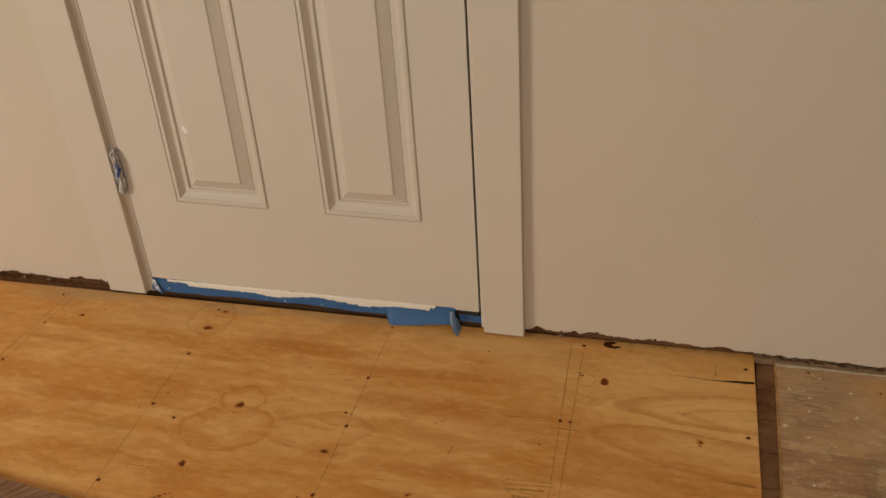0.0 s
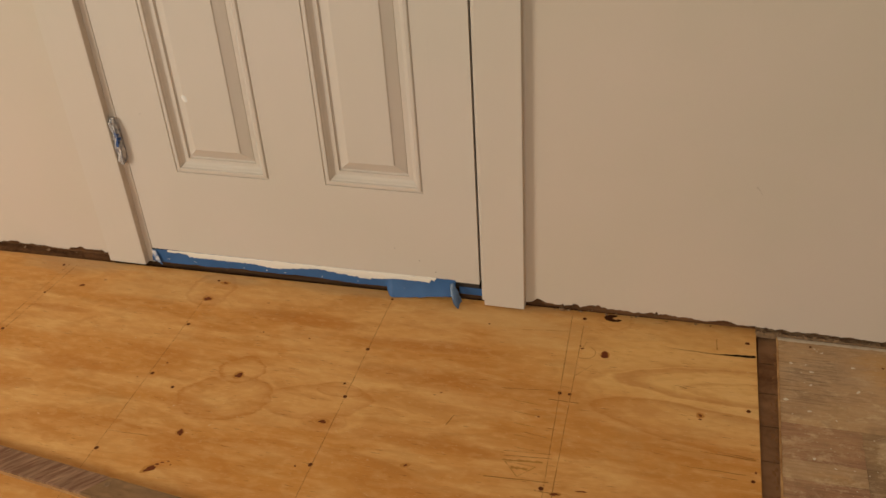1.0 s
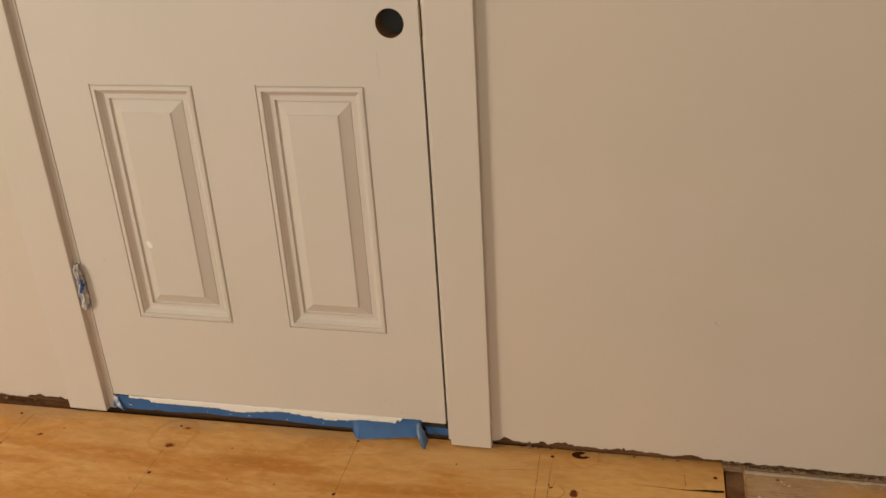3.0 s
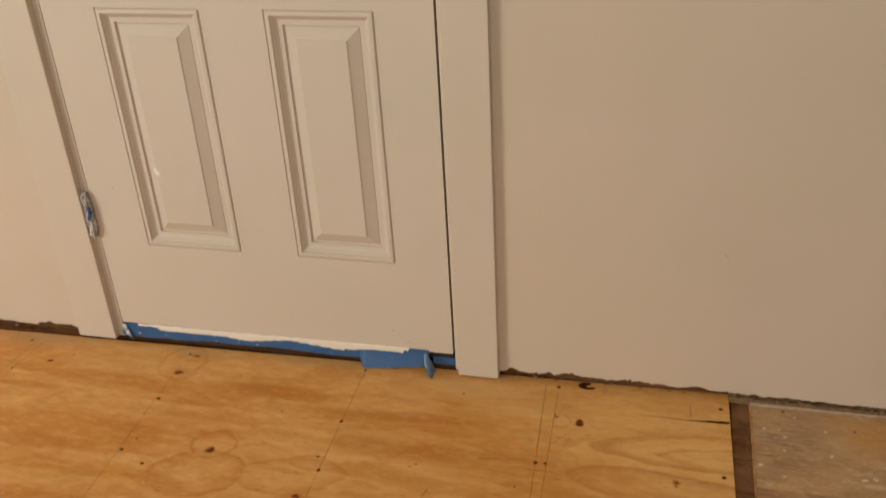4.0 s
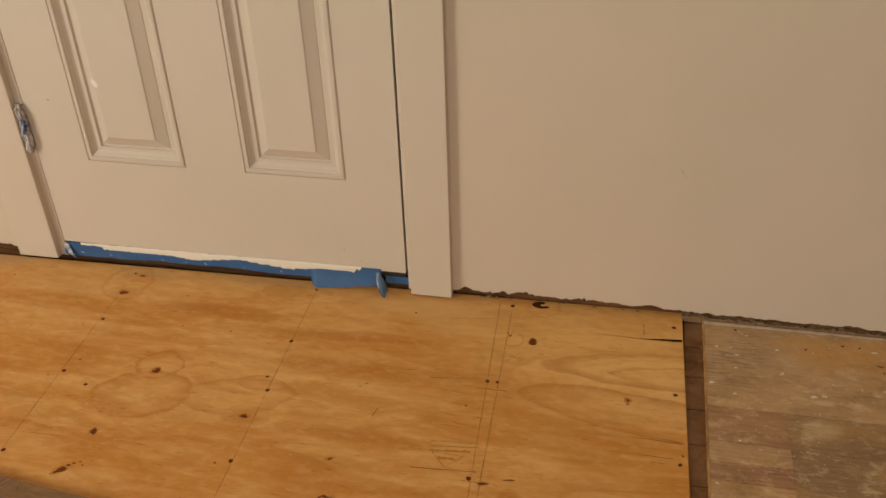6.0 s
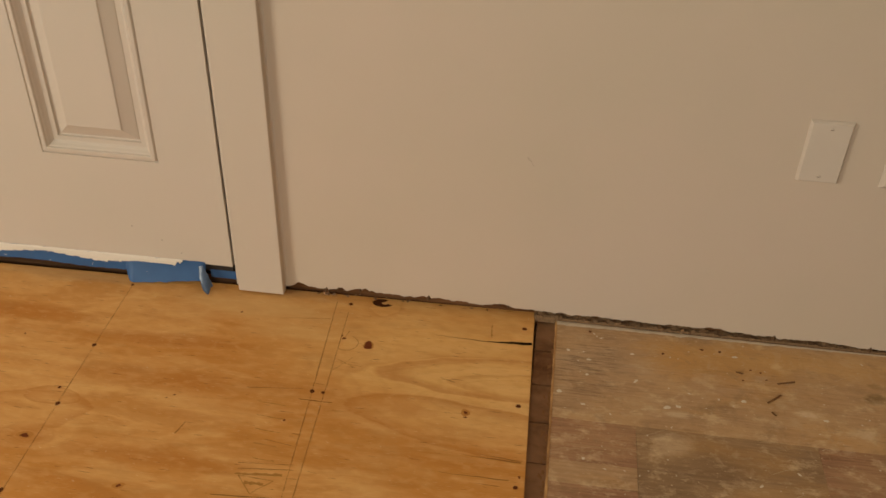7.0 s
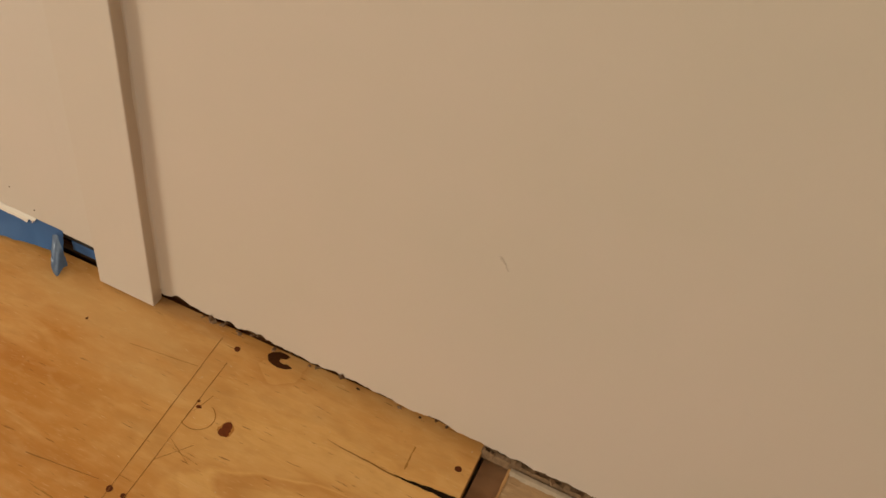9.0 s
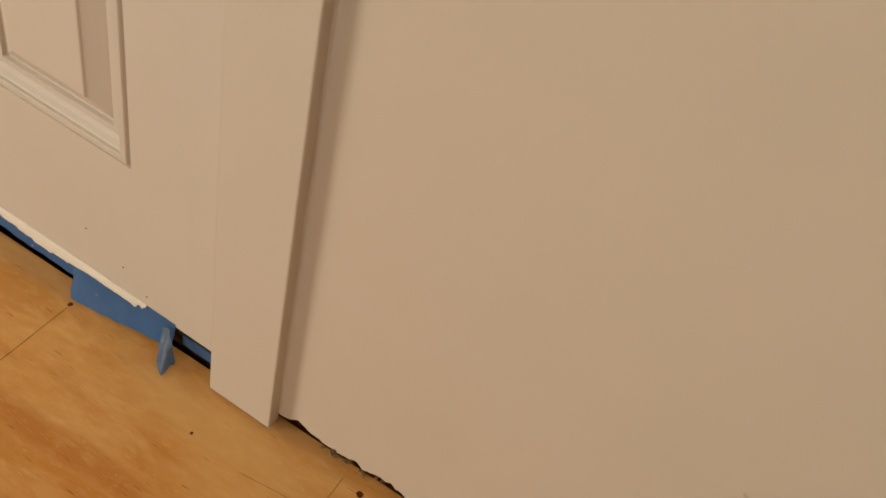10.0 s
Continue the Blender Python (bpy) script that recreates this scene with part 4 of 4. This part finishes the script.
# splits in the face veneer
for x0, y0, x1, y1, w in ((0.485, -0.083, 0.566, -0.077, 0.0056), (0.39, -0.080, 0.49, -0.0838, 0.0017), (0.47, -0.357, 0.566, -0.36, 0.0016), (0.44, -0.398, 0.55, -0.398, 0.0012),
                          (0.50, -0.352, 0.563, -0.357, 0.0012), (-0.62, -0.535, -0.53, -0.532, 0.001), (0.415, -0.19, 0.44, -0.197, 0.0012)):
    bm = bmesh.new()
    prev = None
    for i in range(17):
        u = i / 16
        x, y = x0 + (x1 - x0) * u, y0 + (y1 - y0) * u + 0.0012 * noise.noise((u * 5 + x0, 0, 0))
        h = w * (0.12 + 0.5 * min(1, u * 1.3)) * (1 + 0.4 * noise.noise((u * 14, 2, x0)))
        row = [bm.verts.new((x, y - h, 0.0003)), bm.verts.new((x, y + h, 0.0003))]
        if prev:
            bm.faces.new((prev[0], row[0], row[1], prev[1]))
        prev = row
    part("split", bm, M_CRACK if w > 0.005 else M_PENCIL, ply, "dark split in the face veneer")

# pencil lines over the joists and short marks
for x0, y0, x1, y1, w in ((-0.206, -0.037, -0.190, -0.80, 0.0013), (-0.632, -0.09, -0.605, -0.80, 0.0012), (0.193, -0.013, 0.223, -0.60, 0.0013), (0.221, -0.044, 0.237, -0.60, 0.0013),
                          (-1.030, -0.045, -1.05, -0.36, 0.0013), (-1.010, -0.045, -1.03, -0.36, 0.0013), (0.022, -0.359, 0.014, -0.387, 0.002), (0.188, -0.279, 0.245, -0.279, 0.0022),
                          (0.111, -0.494, 0.224, -0.486, 0.0024), (0.203, -0.508, 0.242, -0.509, 0.002), (0.16, -0.375, 0.205, -0.382, 0.001), (0.094, -0.266, 0.188, -0.254, 0.0014), (0.098, -0.080, 0.192, -0.067, 0.0014),
                          (0.133, -0.428, 0.218, -0.420, 0.0016), (0.135, -0.439, 0.220, -0.430, 0.0016), (0.235, -0.095, 0.227, -0.125, 0.001), (0.225, -0.17, 0.265, -0.19, 0.001),
                          (0.225, -0.205, 0.255, -0.165, 0.001), (0.235, -0.18, 0.275, -0.185, 0.001), (0.49, -0.035, 0.492, -0.07, 0.003)):
    bm = bmesh.new()
    strip(bm, x0, y0, x1, y1, w, 0.0002, 0.0002, 0.35, max(6, int(Vector((x1 - x0, y1 - y0)).length / 0.015)))
    part("pencil_line", bm, M_STAMP if y0 > -0.21 and y0 != -0.013 and abs(x1 - x0) < 0.11 and y1 > -0.2 else M_PENCIL, ply)
# curved pencil stroke
bm = bmesh.new()
pts = [(0.235 + 0.022 * math.cos(a), -0.128 + 0.02 * math.sin(a)) for a in np.linspace(1.2, -2.2, 14)]
for a, b in zip(pts, pts[1:]):
    strip(bm, *a, *b, 0.001, 0.0002)
part("pencil_line", bm, M_STAMP, ply)
# faded grading stamp: triangle and bars
bm = bmesh.new()
T = ((0.140, -0.452), (0.196, -0.455), (0.168, -0.484))
for a, b in zip(T, T[1:] + T[:1]):
    strip(bm, *a, *b, 0.0022, 0.0002, 0.0002, 0.3, 8)
strip(bm, 0.153, -0.464, 0.183, -0.464, 0.008, 0.0002, 0.0002, 0.2, 8)
strip(bm, 0.134, -0.450, 0.206, -0.442, 0.006, 0.0002, 0.0002, 0.3, 14)
for i in range(5):
    y = -0.295 - 0.03 * i
    strip(bm, 0.125 + 0.006 * i, y, 0.17 + 0.004 * i, y - 0.003, 0.002, 0.0002, 0.0001, 0.5, 9)
part("faded_stamp", bm, M_STAMP, ply, "faded printed triangle and bars")

# ---- old floor boards: exposed lower strips and worn planks ----
edges = [0.012, -0.078, -0.166, -0.256, -0.345, -0.441, -0.532, -0.622, -0.712, -0.80, -0.89, -0.98, -1.07, -1.16]
for y1, y0 in zip(edges, edges[1:]):
    boxed("board", (0.5715, 0.70, y0 + 0.0014, y1 - 0.0014, -0.0319, -0.0120 + random.uniform(-0.0006, 0.0006)), M_SUB, floor, 0.0006, "dark brown old subfloor board")

old = base("old_wood_floor", "worn dusty brown strip flooring with paint specks", "wood floor", kind="structure")


def plank_mesh(length, width, material):
    bm = bmesh.new()
    box(bm, 0, length, -width, 0, -0.0125, 0.0, 0.0003, 1)
    mesh = bpy.data.meshes.new("plank")
    bm.to_mesh(mesh)
    bm.free()
    mesh.materials.append(material)
    return mesh


rows = [0.0, 0.052, 0.104, 0.156, 0.2065, 0.2475] + [0.2475 + 0.0455 * k for k in range(1, 22)]
for r, (a, b) in enumerate(zip(rows, rows[1:])):
    cuts = [0.6075, 0.7465, 1.036, 1.325, 1.615, 1.905, 2.195] if r >= 5 else [0.6075, 1.40, 2.195]
    for i, (x0, x1) in enumerate(zip(cuts, cuts[1:])):
        face = M_OLD if r < 5 else (M_PALE if r in (7, 9, 12) else M_RED, M_DIM, M_WORN, M_OLD, M_DIM, M_WORN)[i]
        ob = new("plank", plank_mesh(x1 - x0 - 0.0002, b - a - 0.0003, face))
        ob.parent = old
        ob.location = (x0, -0.004 - a, 0.0006 + random.uniform(-0.0002, 0.0002))
boxed("underlay", (0.705, 2.19, -1.18, -0.006, -0.0319, -0.0122), M_SLAB, old)
bm = bmesh.new()
prev = None
for i in range(181):
    y = -0.006 - 0.9 * i / 180
    w = 0.0034 * (1 + 0.9 * noise.noise((y * 60, 2.0, 0)))
    row = [bm.verts.new((0.6074, y, -0.002)), bm.verts.new((0.6066 - w * 0.4, y, 0.0006)), bm.verts.new((0.6078 + w * 0.4, y, 0.0014))]
    if prev:
        for k in range(2):
            bm.faces.new((prev[k], row[k], row[k + 1], prev[k + 1]))
    prev = row
part("cut_edge", bm, M_EDGE, old, "raw light-brown saw-cut edge")
# chips along the sawn edge
bm = bmesh.new()
for i in range(60):
    y = -0.02 - 0.60 * random.random()
    w = random.uniform(0.001, 0.0032)
    blob(bm, 0.6045 - 0.010 * random.random() ** 2, y, -0.0110, w, w * random.uniform(0.6, 3.2), random.uniform(-0.7, 0.7), 9, 0.5, 0.0005)
tagged(part("edge_chips", bm, M_CHIP, old, "light-brown chips along the sawn edge"), kind="stuff")
# painted back edge of the old floor
bm = bmesh.new()
prev = None
for i in range(221):
    x = 0.608 + 0.78 * i / 220
    d = 0.010 * max(0.28, 1 - i / 240) * (1 + 0.45 * noise.noise((x * 45, 3, 0))) + 0.0015 * noise.noise((x * 160, 1, 0))
    row = [bm.verts.new((x, -0.0038, 0.0010)), bm.verts.new((x, -0.0045 - d / 2, 0.0018)), bm.verts.new((x, -0.005 - d, 0.0010))]
    if prev:
        for k in range(2):
            bm.faces.new((prev[k], row[k], row[k + 1], prev[k + 1]))
    prev = row
part("painted_edge", bm, M_DUSTY, old, "white paint line along the wall")
# dried drops and specks of paint and glue
bm = bmesh.new()
for i in range(120):
    x, y = random.uniform(0.62, 1.45), -0.02 - 0.62 * random.random() ** 1.2
    s = random.choice((0.0008, 0.001, 0.0012, 0.0014, 0.0018, 0.0028))
    blob(bm, x, y, 0.0012, s * random.uniform(1, 2.2), s, random.uniform(0, 3), 7, 0.35, 0.0004)
for x, y, s in ((0.80, -0.20, 0.005), (1.06, -0.19, 0.004), (0.62, -0.19, 0.004), (0.66, -0.215, 0.003), (0.745, -0.075, 0.003), (0.93, -0.165, 0.004)):
    blob(bm, x, y, 0.0012, s * 1.3, s * 0.8, 0.2, 12, 0.35, 0.0003)
tagged(part("paint_specks", bm, M_SPECK, old, "pale specks of dried paint"), kind="stuff")
bm = bmesh.new()
for x, y in ((0.80, -0.065), (0.87, -0.043), (0.902, -0.044), (0.951, -0.084), (0.935, -0.112), (0.975, -0.105), (0.968, -0.088), (0.67, -0.025)):
    blob(bm, x, y, 0.0012, 0.0032 if x < 0.92 else 0.0022, 0.0024 if x < 0.92 else 0.0018, 0.3, 8, 0.4, 0.0004)
tagged(part("nail_holes", bm, M_SCREW, old, "dark nail holes and rust dots"), kind="stuff")


# ---- loose things ----
def splinter(x, y, length, turn, z=0.0014):
    bm = bmesh.new()
    box(bm, -length / 2, length / 2, -0.0016, 0.0016, 0, 0.0026, 0.0008, 1)
    for v in bm.verts:
        v.co.y += 0.0012 * math.sin(v.co.x * 140)
        v.co.z *= 0.5 + 0.5 * (0.5 + v.co.x / length)
    ob = tagged(part("wood_splinter", bm, M_SPLINTER), "small dark wood splinter lying on the old floor", "splinter", group="splinters")
    ob.matrix_world = pose(x, y, z, 0, 0, turn)


splinter(0.982, -0.152, 0.034, 38)
splinter(1.008, -0.108, 0.032, 12)
splinter(0.976, -0.188, 0.011, -65)
splinter(0.93, -0.095, 0.012, -25)


def offcut():
    """A torn-out length of the old flooring with its layered edge."""
    thing = base("flooring_offcut", "loose grey-brown flooring strip lying on the plywood", "floor offcut")
    thing.matrix_world = pose(-0.3540, -0.6705, 0.0006, 0, 0, 174.1)
    W, H = 0.0475, 0.0145

    def slab(name, x0, x1, y0, y1, z0, z1, skew0, skew1, material, label=""):
        bm = bmesh.new()
        n = 30
        prev = None
        for i in range(n + 1):
            u = i / n
            row = []
            for y, z in ((y0, z0), (y1, z0), (y1, z1), (y0, z1)):
                x = x0 + (x1 - x0) * u + (skew0 * (1 - u) + skew1 * u) * (y / W)
                j = 0.0008 * noise.noise((x * 70, y * 40, z0 * 400))
                row.append(bm.verts.new((x, y + j, z)))
            if prev:
                for k in range(4):
                    bm.faces.new((prev[k], prev[(k + 1) % 4], row[(k + 1) % 4], row[k]))
            else:
                bm.faces.new(row)
            prev = row
        bm.faces.new(prev)
        bmesh.ops.recalc_face_normals(bm, faces=bm.faces)
        return part(name, bm, material, thing, label)

    slab("backing", 0.0015, 0.62, 0.0008, W - 0.0003, 0.0, 0.0045, 0.022, 0.0, M_EDGE, "rough plywood backing")
    slab("backing", 0.0005, 0.62, 0.0002, W - 0.0012, 0.0045, 0.0088, 0.022, 0.0, M_EDGE)
    slab("plank", 0.0, 0.176, 0.0, W, 0.0088, H, 0.022, 0.030, M_CUT, "grey worn plank face")
    slab("plank", 0.1768, 0.62, 0.0, W, 0.0088, H, 0.030, 0.0, M_CUT_RED, "reddish worn plank face")
    bm = bmesh.new()
    bmesh.ops.create_cone(bm, cap_ends=True, segments=16, radius1=0.0062, radius2=0.0055, depth=0.0008, matrix=pose(0.172, 0.016, H + 0.0003))
    part("nail_head", bm, M_DEBRIS, thing, "grey nail head")
    return thing


offcut()

# ---- crumbs and dust in the gap under the wallboard ----
bm = bmesh.new()
prev = None
for i in range(420):
    x = 0.565 + 1.1 * i / 419
    row = []
    for y in (-0.0036, 0.001, 0.006, 0.012, 0.0158):
        h = 0.003 + 0.0045 * noise.noise((x * 60, y * 160, 0)) + 0.003 * noise.noise((x * 190, y * 300, 3))
        row.append(bm.verts.new((x, y, max(-0.004, h) if y > -0.003 else -0.006)))
    if prev:
        for k in range(4):
            bm.faces.new((prev[k], row[k], row[k + 1], prev[k + 1]))
    prev = row
tagged(part("plaster_debris", bm, M_DEBRIS), "grey plaster dust and crumbs in the wall gap", "debris", kind="stuff")


# filler added between plywood and bottom plate, so the slot isn't black
for x0, x1 in ((0.06, 0.565), (-1.6, -0.925)):
    bm = bmesh.new()
    prev = None
    for i in range(161):
        x = x0 + (x1 - x0) * i / 160
        row = [bm.verts.new((x, y, -0.0035 + 0.0022 * noise.noise((x * 70, y * 150, 2)) + 0.0012 * noise.noise((x * 210, y * 300, 5)))) for y in (-0.045, -0.02, -0.01, -0.004, 0.002, 0.008, 0.0156)]
        if prev:
            for k in range(6):
                bm.faces.new((prev[k], row[k], row[k + 1], prev[k + 1]))
        prev = row
    tagged(part("wall_dust", bm, M_PLATEWOOD), "added dark brown filler strip in the slot along the wall", "debris", kind="stuff")


def shard(bm, x, y, z, s):
    """A flat broken flake."""
    turn, lean = random.uniform(0, 6.3), random.uniform(-0.5, 0.5)
    m = pose(x, y, z, 57 * lean, 30 * lean, 57 * turn)
    n = random.choice((4, 5, 5, 6))
    low, high = [], []
    for i in range(n):
        a = 2 * math.pi * i / n + random.uniform(-0.3, 0.3)
        r = s * random.uniform(0.5, 1.2)
        low.append(bm.verts.new(m @ Vector((r * 1.5 * math.cos(a), r * math.sin(a), -0.22 * s))))
        high.append(bm.verts.new(m @ Vector((r * 1.3 * math.cos(a), r * 0.85 * math.sin(a), 0.22 * s))))
    bm.faces.new(high), bm.faces.new(low[::-1])
    for i in range(n):
        bm.faces.new((low[i], low[(i + 1) % n], high[(i + 1) % n], high[i]))


for material, label, count in ((M_GYPSUM, "pale gypsum flakes under the wall edge", 16), (M_PAPER, "dark paper flakes under the wall edge", 7)):
    bm = bmesh.new()
    for i in range(count):
        x = random.choice((random.uniform(0.10, 0.27), random.uniform(0.1, 0.27), random.uniform(0.1, 0.56), random.uniform(-1.3, -0.94), random.uniform(0.57, 1.3)))
        s = random.uniform(0.0010, 0.0030)
        shard(bm, x, random.uniform(0.002, 0.012), s * 0.5 + (0.004 if x > 0.56 else 0.0), s)
    if material == M_GYPSUM:
        for x, y, s in ((0.168, 0.001, 0.0050), (0.183, 0.004, 0.004), (0.210, 0.003, 0.0038), (0.262, 0.004, 0.004), (0.66, 0.0, 0.004), (0.72, 0.001, 0.004), (0.84, 0.002, 0.003), (-1.12, 0.0, 0.005), (-1.19, 0.002, 0.004)):
            shard(bm, x, y, s * 0.6 + (0.004 if x > 0.56 else 0.0), s)
    tagged(part("wall_crumbs", bm, material), label, "debris", kind="stuff")
bm = bmesh.new()
for x, s in ((0.168, 0.006), (0.192, 0.0035), (0.365, 0.0055), (0.50, 0.0025), (0.515, 0.0028), (0.235, 0.003), (1.0, 0.005), (1.17, 0.006), (-1.14, 0.004), (-0.965, 0.004)):
    z = ragged(x, right_base(x) if x > 0 else 0.013, 3.0 if x > 0 else 9.0)
    a = [bm.verts.new(p) for p in ((x - s, -0.0006, z - 0.001), (x + s, -0.0006, z - 0.0005), (x + s * 0.2, -0.0012, z + s * 1.4), (x, -0.004, z - s * 0.5))]
    for f in ((0, 1, 2), (0, 1, 3), (1, 2, 3), (0, 2, 3)):
        bm.faces.new([a[k] for k in f])
tagged(part("torn_paper_edge", bm, M_PAPER), "dark torn wallboard paper bits at the wall foot", "debris", kind="stuff")
